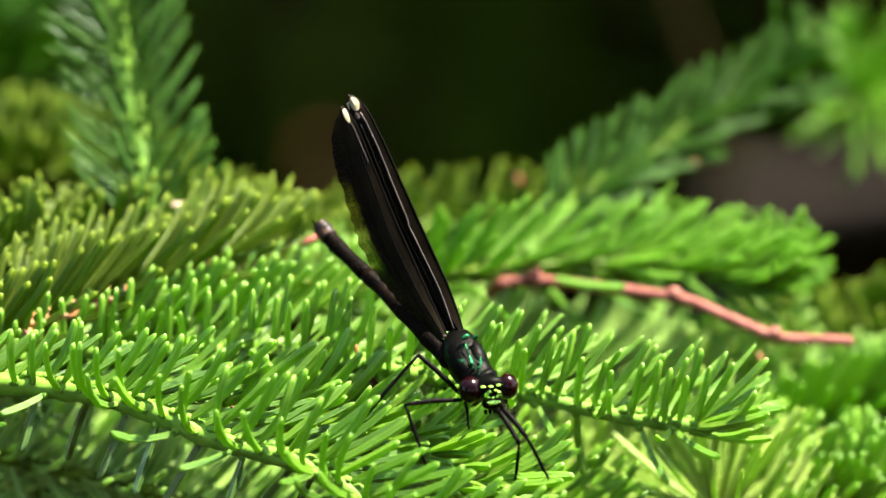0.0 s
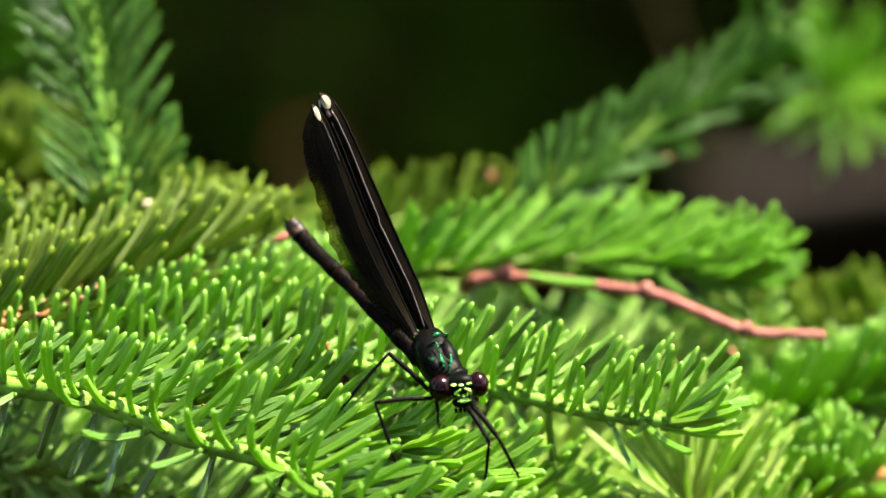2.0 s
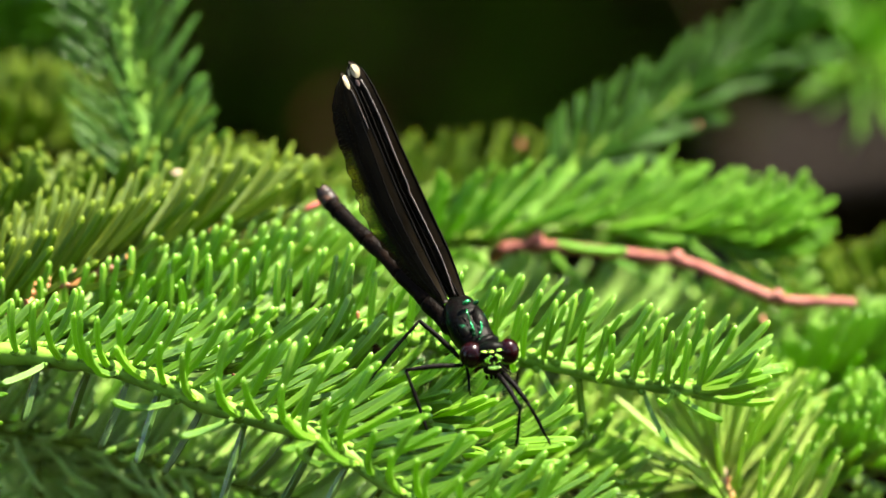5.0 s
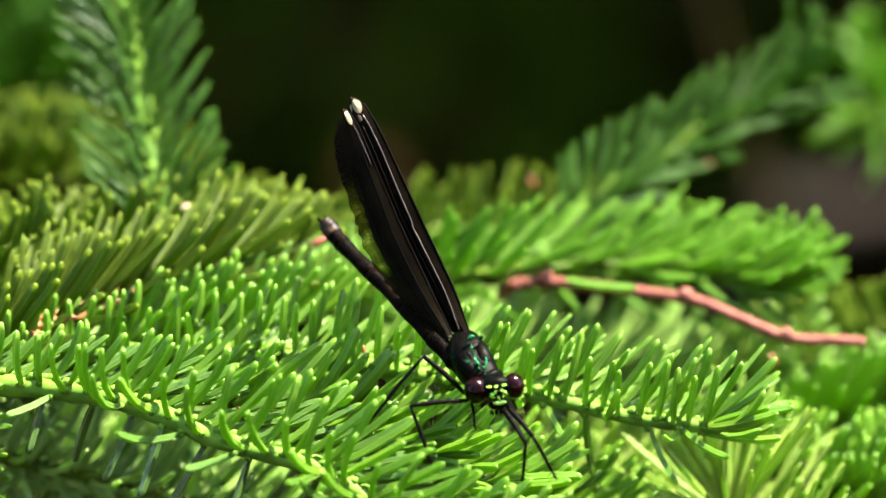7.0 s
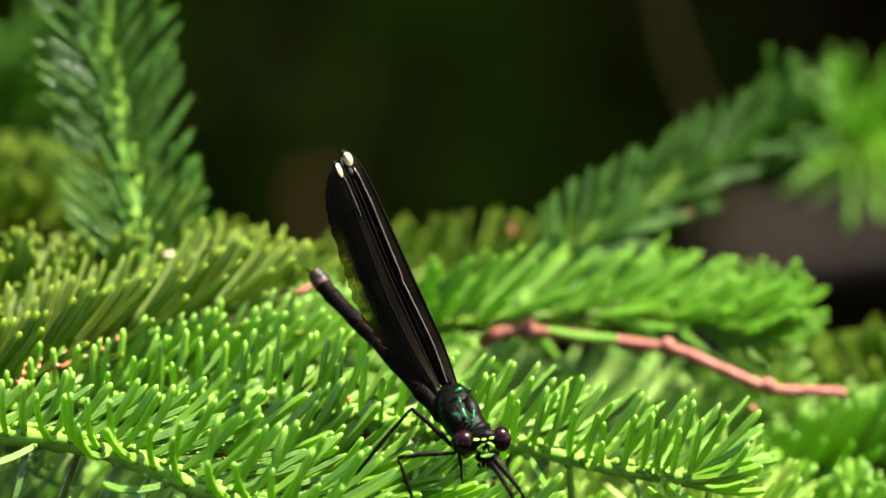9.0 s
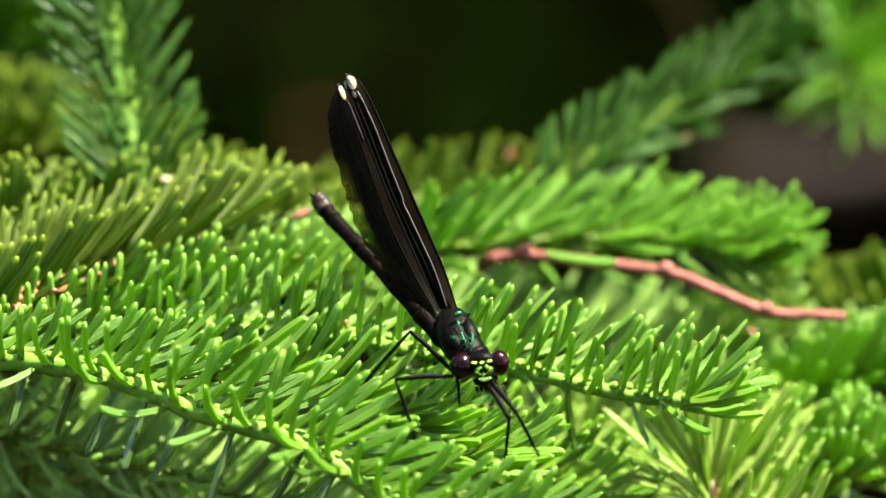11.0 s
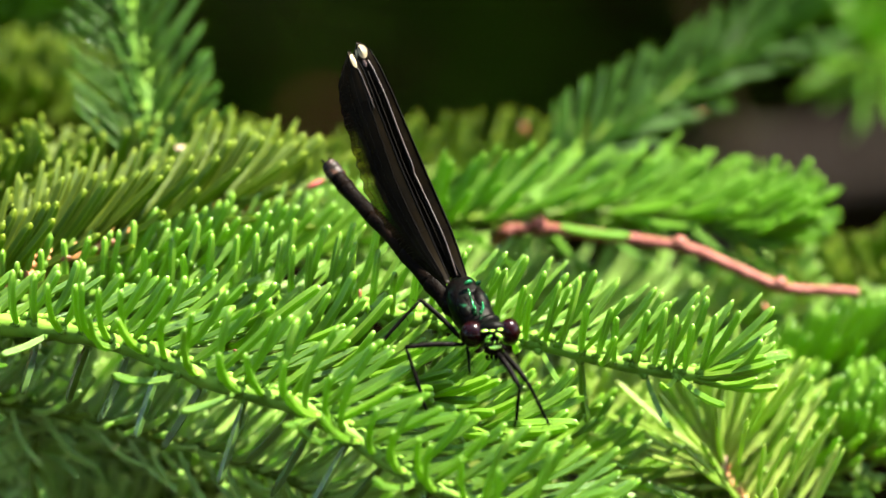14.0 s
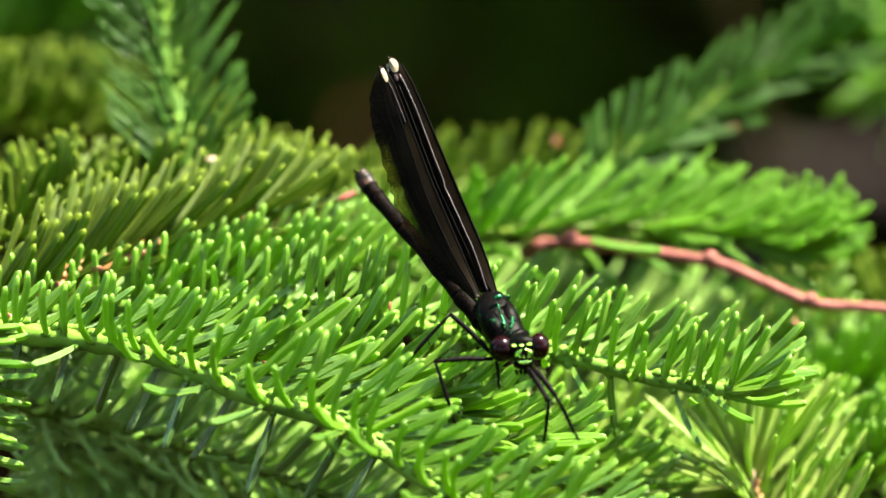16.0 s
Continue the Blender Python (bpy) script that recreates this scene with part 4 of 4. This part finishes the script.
# Green glints on the thorax, built as bright ridge, stripe and plate shapes.
part("dorsal_carina", tube("dorsal_carina", smooth_line([spot(p) for p in ((0.0025, -0.0139, 0.99235), (0.00278, -0.0147, 0.99162), (0.0032, -0.0156, 0.99076), (0.00363, -0.0164, 0.9899))], 8), [0.00007, 0.00012, 0.00015, 0.00012, 0.00008, 0.00013, 0.00016, 0.00011, 0.00006], GLINT, sides=8), fly, "ridge down the middle of the thorax, coloured as a green glint")
part("shoulder_stripe", tube("shoulder_stripe", smooth_line([spot(p) for p in ((0.00421, -0.0150, 0.99129), (0.00429, -0.0157, 0.99049), (0.00403, -0.0163, 0.98991))], 6), [0.00006, 0.00012, 0.00015, 0.00014, 0.0001, 0.00012, 0.00006], GLINT, sides=8), fly, "bright green glint on the shoulder, built as a stripe")
for p, w in (((0.00252, -0.0131, 0.99290), 0.00048), ((0.00372, -0.0131, 0.99285), 0.00034), ((0.00314, -0.0160, 0.99054), 0.00020), ((0.00335, -0.0164, 0.99004), 0.00024), ((0.00403, -0.0165, 0.99019), 0.00020), ((0.00417, -0.0170, 0.98951), 0.00030), ((0.00465, -0.0172, 0.98934), 0.00022)):
    part("shiny_plate", ball("shiny_plate", spot(p), (w * 1.25, 0.00034, w * 0.62), turn, GLINT, 8, 10), fly, "green glint on the thorax, built as a bright plate")
for p in ((0.00066, -0.01066, 0.99145), (0.00161, -0.01079, 0.99202)):
    part("wing_root", ball("wing_root", spot(p), (0.0005, 0.0005, 0.0009), turn, WINE, 8, 10), fly, "wine-red wing root")

# head
skull_mid = spot((0.00542, -0.01778, 0.98798))
side_way = (spot((0.00751, -0.01748, 0.98827)) - spot((0.00306, -0.01761, 0.98788))).normalized()
face_out = Vector((0.12, -0.93, -0.34))
face_out = (face_out - side_way * face_out.dot(side_way)).normalized()
brow_up = face_out.cross(side_way)
if brow_up.z < 0:
    brow_up = -brow_up
face_turn = basis(side_way, face_out, brow_up)
skull = part("head", ball("head", skull_mid + brow_up * 0.0003, (0.0021, 0.0013, 0.0016), face_turn, GREEN, 14, 20), fly, "dark green metallic head")
for p, r in (((0.00305, -0.01780, 0.98794), (0.00152, 0.00155, 0.00165)), ((0.00751, -0.01767, 0.98834), (0.00128, 0.00150, 0.00162))):
    part("eye", ball("eye", spot(p), r, face_turn, EYE, 20, 28), skull, "large glossy dark maroon compound eye")
# raised lime facets of the brow, set in a star round the three ocelli
for dx, dz, w, h, roll in ((-8.5, 5, 4.2, 6.0, 0.5), (14.5, 5, 4.2, 6.0, -0.5), (-3, 12, 3.6, 2.2, -0.4), (9, 13, 3.6, 2.2, 0.4), (3, -3, 2.6, 3.4, 0.0), (-5, -1, 3.0, 2.4, 0.7), (11, -1, 3.0, 2.4, -0.7),
                           (-13, 20, 5.0, 1.4, 0.1), (0, 20.5, 4.0, 1.3, 0.0), (14, 20, 5.0, 1.4, -0.1)):
    c = skull_mid + (side_way * dx + brow_up * dz) * 0.0000676 + face_out * (0.0013 * math.sqrt(max(0.1, 1 - (dx / 31.0) ** 2 - ((dz - 4.4) / 23.7) ** 2)) + 0.00004)
    part("brow_plate", ball("brow_plate", c, (w * 0.000072, 0.00018, h * 0.000072), face_turn @ Matrix.Rotation(roll, 3, "Y"), LIME, 8, 12), skull, "bright metallic lime brow plate")
for dx, dz in ((3, 5.5), (-2, 8), (8, 8)):
    part("ocellus", ball("ocellus", skull_mid + (side_way * dx + brow_up * dz) * 0.0000676 + face_out * 0.00136, (0.00014, 0.00014, 0.00014), face_turn, EYE, 8, 10), skull)
# The forehead's pale highlight sits in this lobe's lime colour.
part("frons", ball("frons", skull_mid + side_way * 0.00025 + face_out * 0.0012 - brow_up * 0.00095, (0.00085, 0.0004, 0.00030), face_turn, LIME, 10, 16), skull, "green forehead with its highlight put into the colour")
part("labrum", ball("labrum", skull_mid + face_out * 0.0009 - brow_up * 0.0016, (0.0012, 0.0007, 0.00065), face_turn, BODY, 10, 16), skull, "glossy black upper lip")
for dx in (-0.9, -0.3, 0.3, 0.9):
    c = skull_mid + side_way * dx * 0.0009 + face_out * 0.0011 - brow_up * 0.0024
    part("mandible", tube("mandible", [c, c - brow_up * 0.0004, c - brow_up * 0.0007 - side_way * dx * 0.0003], [0.00026, 0.0002, 0.00006], BODY, sides=7), skull)
for sx in (-1, 1):
    c = skull_mid + side_way * 0.00085 * sx + face_out * 0.0012 - brow_up * 0.0003
    part("antenna", tube("antenna", [c, c + face_out * 0.0007 + side_way * 0.0003 * sx, c + face_out * 0.0022 + side_way * 0.0009 * sx + brow_up * 0.0004], [0.00014, 0.0001, 0.00003], LEG, sides=6), skull)

# wings, folded together over the back
CHORD = [(0.0, 0.0009), (0.02, 0.0012), (0.176, 0.0037), (0.338, 0.0052), (0.46, 0.0058), (0.56, 0.0054), (0.67, 0.0050), (0.786, 0.0046), (0.84, 0.0042), (0.90, 0.0035), (0.96, 0.0021), (0.985, 0.0010), (1.0, 0.0002)]
FAR_EDGE = [(0.0, 0.0002), (0.12, 0.0007), (0.2, 0.0009), (0.42, 0.0009), (0.78, 0.0010), (0.88, 0.0009), (0.95, 0.0006), (0.98, 0.0002), (1.0, -0.0004)]
NEAR_EDGE = [(0.0, 0.0001), (0.5, 0.0), (0.9, 0.0004), (0.97, 0.0001), (1.0, -0.0004)]


def along(table, u):
    for (a, p), (b, q) in zip(table, table[1:]):
        if u <= b:
            g = (u - a) / (b - a)
            return p + (q - p) * g
    return table[-1][1]


def build_wing(name, base, tip, hind, wide, spread, edge, strong, spots, label, wave, seed):
    rng = random.Random(seed)
    base, tip = spot(base), spot(tip)
    span = tip - base
    length = span.length
    ax = span.normalized()
    ch = spot(hind) - base
    ch = (ch - ax * ch.dot(ax)).normalized()
    nor = ax.cross(ch)
    if nor.y > 0:
        nor = -nor

    def at(u, v, lift=0.0):
        """A place on the wing: u along it, v from the front edge (0) to the hind edge (1)."""
        hindmost = along(CHORD, u) * wide + wave * 0.00016 * math.sin(u * 95 + seed + 2 * math.sin(u * 23)) * min(1, 4 * u * (1 - u))
        front = -along(edge, u)
        c = front + (hindmost - front) * v
        bulge = 0.0006 * math.sin(math.pi * v) + spread * u
        return base + ax * (u * length) + ch * c + nor * (bulge + lift)

    nu, nv, thick = 72, 14, 0.00004
    verts, uvs, faces = [], [], []
    for side in (1, -1):
        for i in range(nu + 1):
            for k in range(nv + 1):
                verts.append(at(i / nu, k / nv, thick * side))
                uvs.append((k / nv, i / nu))
    half = (nu + 1) * (nv + 1)
    for i in range(nu):
        for k in range(nv):
            a = i * (nv + 1) + k
            faces.append((a, a + 1, a + nv + 2, a + nv + 1))
            faces.append((half + a, half + a + nv + 1, half + a + nv + 2, half + a + 1))
    rim = [k for k in range(nv)] + [i * (nv + 1) + nv for i in range(nu)] + [nu * (nv + 1) + nv - k for k in range(nv)] + [(nu - i) * (nv + 1) for i in range(nu)]
    for a, b in zip(rim, rim[1:] + rim[:1]):
        faces.append((a, b, b + half, a + half))
    wing = part(name, mesh_of(name, verts, faces, WING, uvs), fly, label)
    # the strong front vein with its notch
    def vein(vs, r, mat, us=(0.0, 1.0), n=40, lift=0.00006):
        line = []
        for i in range(n + 1):
            u = us[0] + (us[1] - us[0]) * i / n
            line.append(at(u, along(vs, u), lift))
        return tube("vein", line, [r * (1.15 - 0.55 * i / n) for i in range(n + 1)], mat, sides=6)

    def ridge(table, r, mat, us, n=36):
        """A vein at given distances behind the front edge."""
        line = []
        for i in range(n + 1):
            u = us[0] + (us[1] - us[0]) * i / n
            room = along(CHORD, u) * wide + along(edge, u)
            line.append(at(u, min(0.95, along(table, u) / max(room, 1e-5)), 0.00008))
        return tube("vein", line, [r * (1.1 - 0.35 * abs(i / n - 0.5)) for i in range(n + 1)], mat, sides=6)

    part("vein", vein([(0, 0.0), (1, 0.0)], 0.00008, VEIN, (0, 0.975)), wing, "strong front vein")
    if strong:
        part("vein", ridge([(0.0, 0.0009), (0.1, 0.0010), (0.42, 0.0013), (0.455, 0.0014), (0.475, 0.0012), (0.6, 0.0011), (0.75, 0.0009), (0.93, 0.0008)], 0.00013, VEIN_SHEEN, (0.03, 0.92), 60), wing, "main vein with a kink at mid length, its pale highlight in the colour")
        part("vein", ridge([(0.0, 0.0016), (0.5, 0.0021), (0.9, 0.0015)], 0.00007, VEIN, (0.03, 0.88)), wing)
    else:
        part("vein", ridge([(0.0, 0.0003), (0.5, 0.0003), (0.9, 0.0004)], 0.00008, VEIN_SHEEN if name == "forewing" else VEIN, (0.75, 0.92)), wing)
    for v0, v1, r in ((0.34, 0.16, 0.00006), (0.55, 0.5, 0.00005)):
        part("vein", vein([(0, v0), (0.35, v0 * 0.8 + v1 * 0.2), (1, v1)], r, VEIN, (0.03, 0.95)), wing)
    bits = []
    for i in range(64):
        u = 0.12 + 0.78 * i / 64 + rng.uniform(-0.003, 0.003)
        v = 0.66
        q = [at(u + 0.006 * math.sin(v * 9), v, 0.00005), at(u + rng.uniform(0, 0.012), 0.82, 0.00005), at(u + rng.uniform(-0.006, 0.014), 0.995, 0.00005)]
        bits.append(tube_data(q, [0.00004, 0.00004, 0.000035], sides=4))
    for v in (0.74, 0.87, 0.995):
        q = [at(0.08 + 0.84 * i / 90, v, 0.00005) for i in range(91)]
        bits.append(tube_data(q, [0.000035] * 91, sides=4))
    part("vein_net", joined("vein_net", bits, VEIN), wing, "fine net of dark cross veins", kind="stuff")
    # white spot near the tip: a thin oval plate
    for mat, name2, u0, du, c0, dc, lab in spots:
        def oval(a, r, lift):
            u = u0 + du * r * math.sin(a)
            front = -along(edge, u)
            room = along(CHORD, u) * wide - front
            return at(u, (c0 + dc * r * math.cos(a) - front) / room, lift)
        sv = [oval(0, 0, 0.0003)] + [oval(2 * math.pi * i / 20, 1, 0.00026) for i in range(20)]
        n0 = len(sv)
        sv += [p - nor * 0.00006 for p in sv]
        sf = [(0, i + 1, (i + 1) % 20 + 1) for i in range(20)]
        sf += [(n0, n0 + (i + 1) % 20 + 1, n0 + i + 1) for i in range(20)]
        sf += [(i + 1, n0 + i + 1, n0 + (i + 1) % 20 + 1, (i + 1) % 20 + 1) for i in range(20)]
        part(name2, mesh_of(name2, sv, sf, mat, smooth=False), wing, lab)
    return wing


CREAM, PATCH = "cream white false wing spot", "tan patch under the white spot"
build_wing("hindwing", (0.00205, -0.0100, 0.9918), (-0.0110, 0.0058, 1.01765), (-0.01028, -0.0005, 1.00109), 0.95, 0.0, FAR_EDGE, False, ((STIGMA, "wing_spot", 0.950, 0.020, 0.0007, 0.00026, CREAM),), "smoky black-brown hindwing folded over the back", 0.3, 4)
build_wing("forewing", (0.00243, -0.0104, 0.99197), (-0.0107, 0.0054, 1.01772), (-0.01028, -0.0005, 1.00109), 0.80, 0.0002, FAR_EDGE, True, ((STIGMA, "wing_spot", 0.957, 0.028, 0.00022, 0.0005, CREAM), (TAN, "spot_shadow", 0.912, 0.014, 0.0005, 0.00022, PATCH)), "smoky black-brown forewing folded over the back", 0.3, 3)
build_wing("hindwing", (0.00030, -0.0116, 0.99230), (-0.01185, 0.0013, 1.01768), (-0.01201, -0.0030, 1.00141), 1.0, 0.0001, NEAR_EDGE, False, (), "smoky black-brown hindwing with a clear scalloped hind edge", 1.0, 2)
build_wing("forewing", (0.00038, -0.0117, 0.99238), (-0.01179, 0.0011, 1.01778), (-0.01201, -0.0030, 1.00141), 0.72, 0.0003, NEAR_EDGE, False, ((STIGMA, "wing_spot", 0.953, 0.030, 0.00014, 0.00022, CREAM),), "smoky black-brown forewing folded over the back", 0.5, 1)

# legs: thigh, shin with bristles, foot
def build_leg(pts, widths, label):
    rng = random.Random(int(abs(pts[0][0]) * 1e6))
    joints = [spot(p) for p in pts]
    leg = None
    names = ("leg", "shin", "foot")
    for k in range(len(joints) - 1):
        a, b = joints[k], joints[k + 1]
        mid = (a + b) / 2 + Vector((0, 0, 0.0002))
        line = smooth_line([a, mid, b], 8)
        r = widths[k]
        me = tube(names[k], line, [r * (0.85 + 0.3 * math.sin(math.pi * i / 8)) for i in range(9)], LEG, sides=8)
        if k == 0:
            leg = part("leg", me, fly, label)
        else:
            part(names[k], me, leg)
        hairs = []
        for i in range(14 if k < 2 else 4):
            s = (i + 0.5) / (14 if k < 2 else 4)
            p = a.lerp(b, s)
            d = (b - a).normalized()
            out = d.cross(Vector((0, 1, 0.3))).normalized() * (1 if i % 2 else -1)
            tip = p + out * rng.uniform(0.0007, 0.0012) + d * 0.0004
            hairs.append(tube_data([p, p.lerp(tip, 0.5), tip], [0.00005, 0.00004, 0.00001], sides=4))
        part("bristles", joined("bristles", hairs, LEG), leg, kind="stuff")
    return leg


W = (0.00030, 0.00021, 0.00014)
build_leg([(0.00172, -0.01588, 0.98673), (-0.00318, -0.01398, 0.99094), (-0.01003, -0.01693, 0.98350), (-0.01186, -0.01704, 0.98315)], W, "long black bristly leg bent at the knee")
build_leg([(0.00200, -0.01799, 0.98670), (-0.00487, -0.01999, 0.98700), (-0.00232, -0.02231, 0.97987), (-0.00210, -0.02252, 0.97924)], W, "long black bristly leg bent at the knee")
build_leg([(0.00619, -0.01971, 0.98625), (0.00871, -0.02330, 0.98331), (0.00840, -0.02263, 0.97890), (0.00821, -0.02288, 0.97813)], W, "black foreleg gripping the needles")
build_leg([(0.00673, -0.01920, 0.98622), (0.00958, -0.02215, 0.98362), (0.01176, -0.02248, 0.97934), (0.01232, -0.02281, 0.97833)], W, "black foreleg gripping the needles")
build_leg([(0.00241, -0.01713, 0.98611), (0.00270, -0.01802, 0.98500), (0.00272, -0.01895, 0.98376), (0.00287, -0.01911, 0.98324)], (0.0002, 0.00015, 0.0001), "thin black leg under the body")
build_leg([(0.00425, -0.01408, 0.98578), (0.00564, -0.01240, 0.98448), (0.00810, -0.01118, 0.98176), (0.00866, -0.01127, 0.98150)], W, "black leg hidden behind the head")



def motions():
    """The damselfly rocks on its twig, and lifts its abdomen."""
    walk(fly, [
        (0, pose(0.00551, -0.01881, 0.98684, 3.00, 0.15, 1.34)),
        (0.5, pose(0.00557, -0.01887, 0.98664, 3.12, 0.34, 1.31)),
        (1, pose(0.00559, -0.01870, 0.98664, 2.65, 0.14, 1.06)),
        (1.5, pose(0.00552, -0.01881, 0.98684, 3.07, 0.26, 1.31)),
        (2, pose(0.00544, -0.01877, 0.98662, 2.85, 0.45, 1.04)),
        (2.5, pose(0.00529, -0.01858, 0.98637, 2.25, 0.86, 0.35)),
        (3, pose(0.00523, -0.01865, 0.98653, 2.48, 0.27, 0.90)),
        (3.5, pose(0.00528, -0.01870, 0.98668, 2.64, 0.16, 1.14)),
        (4, pose(0.00545, -0.01863, 0.98664, 2.44, 0.50, 0.77)),
        (6.5, pose(0.00547, -0.01852, 0.98688, 2.14, -0.47, 1.00)),
        (7, pose(0.00547, -0.01872, 0.98675, 2.70, -0.51, 1.53)),
        (7.5, pose(0.00537, -0.01861, 0.98668, 2.33, -0.33, 1.17)),
        (8, pose(0.00544, -0.01865, 0.98685, 2.45, -0.39, 1.32)),
        (8.5, pose(0.00570, -0.01843, 0.98673, 1.93, 0.24, 0.52)),
        (9, pose(0.00566, -0.01844, 0.98651, 1.70, -0.28, 0.86)),
        (9.5, pose(0.00565, -0.01855, 0.98654, 2.14, -0.18, 1.01)),
        (10, pose(0.00557, -0.01846, 0.98661, 1.98, -0.37, 0.87)),
        (10.2, pose(0.00583, -0.01825, 0.98629, 1.28, 0.34, -0.37)),
        (12.3, pose(0.00518, -0.01815, 0.98666, 0.23, 0.26, 0.01)),
        (12.5, pose(0.00516, -0.01821, 0.98641, 0.46, 0.31, 0.15)),
        (13, pose(0.00513, -0.01818, 0.98648, 0.43, 0.01, 0.14)),
        (13.5, pose(0.00521, -0.01827, 0.98667, 0.51, 0.24, 0.49)),
        (14, pose(0.00517, -0.01801, 0.98658, -0.13, 0.17, -0.01)),
        (14.5, pose(0.00513, -0.01818, 0.98657, 0.42, -0.24, 0.16)),
        (15, pose(0.00521, -0.01808, 0.98664, 0.13, 0.03, -0.03)),
        (15.5, pose(0.00531, -0.01798, 0.98639, -0.10, 0.63, -0.36)),
        (16, pose(0.00524, -0.01806, 0.98650, 0.00, 0.00, 0.00)),
    ])
    walk(abdomen, [
        (0, pose(-0.00551, 0.00742, 0.00341, -6.86, -1.35, 0.53)),
        (0.5, pose(-0.00551, 0.00742, 0.00341, -6.17, -1.81, 0.70)),
        (1, pose(-0.00551, 0.00742, 0.00341, -5.54, -1.84, 0.70)),
        (1.5, pose(-0.00551, 0.00742, 0.00341, -6.24, -1.59, 0.61)),
        (2, pose(-0.00551, 0.00742, 0.00341, -6.78, -1.43, 0.56)),
        (2.5, pose(-0.00551, 0.00742, 0.00341, -6.10, -1.87, 0.72)),
        (3, pose(-0.00551, 0.00742, 0.00341, -6.17, -1.40, 0.54)),
        (3.5, pose(-0.00551, 0.00742, 0.00341, -6.61, -1.36, 0.53)),
        (4, pose(-0.00551, 0.00742, 0.00341, -6.67, -1.39, 0.54)),
        (6.5, pose(-0.00551, 0.00742, 0.00341, -3.38, -1.18, 0.42)),
        (7, pose(-0.00551, 0.00742, 0.00341, -3.56, -1.17, 0.42)),
        (7.5, pose(-0.00551, 0.00742, 0.00341, -3.74, -0.65, 0.23)),
        (8, pose(-0.00551, 0.00742, 0.00341, -3.32, -0.84, 0.30)),
        (8.5, pose(-0.00551, 0.00742, 0.00341, -4.46, -0.44, 0.16)),
        (9, pose(-0.00551, 0.00742, 0.00341, -2.86, -1.06, 0.37)),
        (9.5, pose(-0.00551, 0.00742, 0.00341, -2.28, -0.84, 0.29)),
        (10, pose(-0.00551, 0.00742, 0.00341, -2.70, -0.61, 0.22)),
        (10.2, pose(-0.00551, 0.00742, 0.00341, -2.16, -1.45, 0.50)),
        (12.3, pose(-0.00551, 0.00742, 0.00341, -2.39, -0.68, 0.24)),
        (12.5, pose(-0.00551, 0.00742, 0.00341, -2.16, -0.59, 0.20)),
        (13, pose(-0.00551, 0.00742, 0.00341, -1.89, -0.60, 0.21)),
        (13.5, pose(-0.00551, 0.00742, 0.00341, -2.51, -0.12, 0.04)),
        (14, pose(-0.00551, 0.00742, 0.00341, -1.68, -0.43, 0.15)),
        (14.5, pose(-0.00551, 0.00742, 0.00341, -0.47, -0.83, 0.27)),
        (15, pose(-0.00551, 0.00742, 0.00341, -0.77, -0.13, 0.04)),
        (15.5, pose(-0.00551, 0.00742, 0.00341, -0.78, -0.08, 0.03)),
        (16, pose(-0.00551, 0.00742, 0.00341, 0.00, 0.00, -0.00)),
    ])


motions()
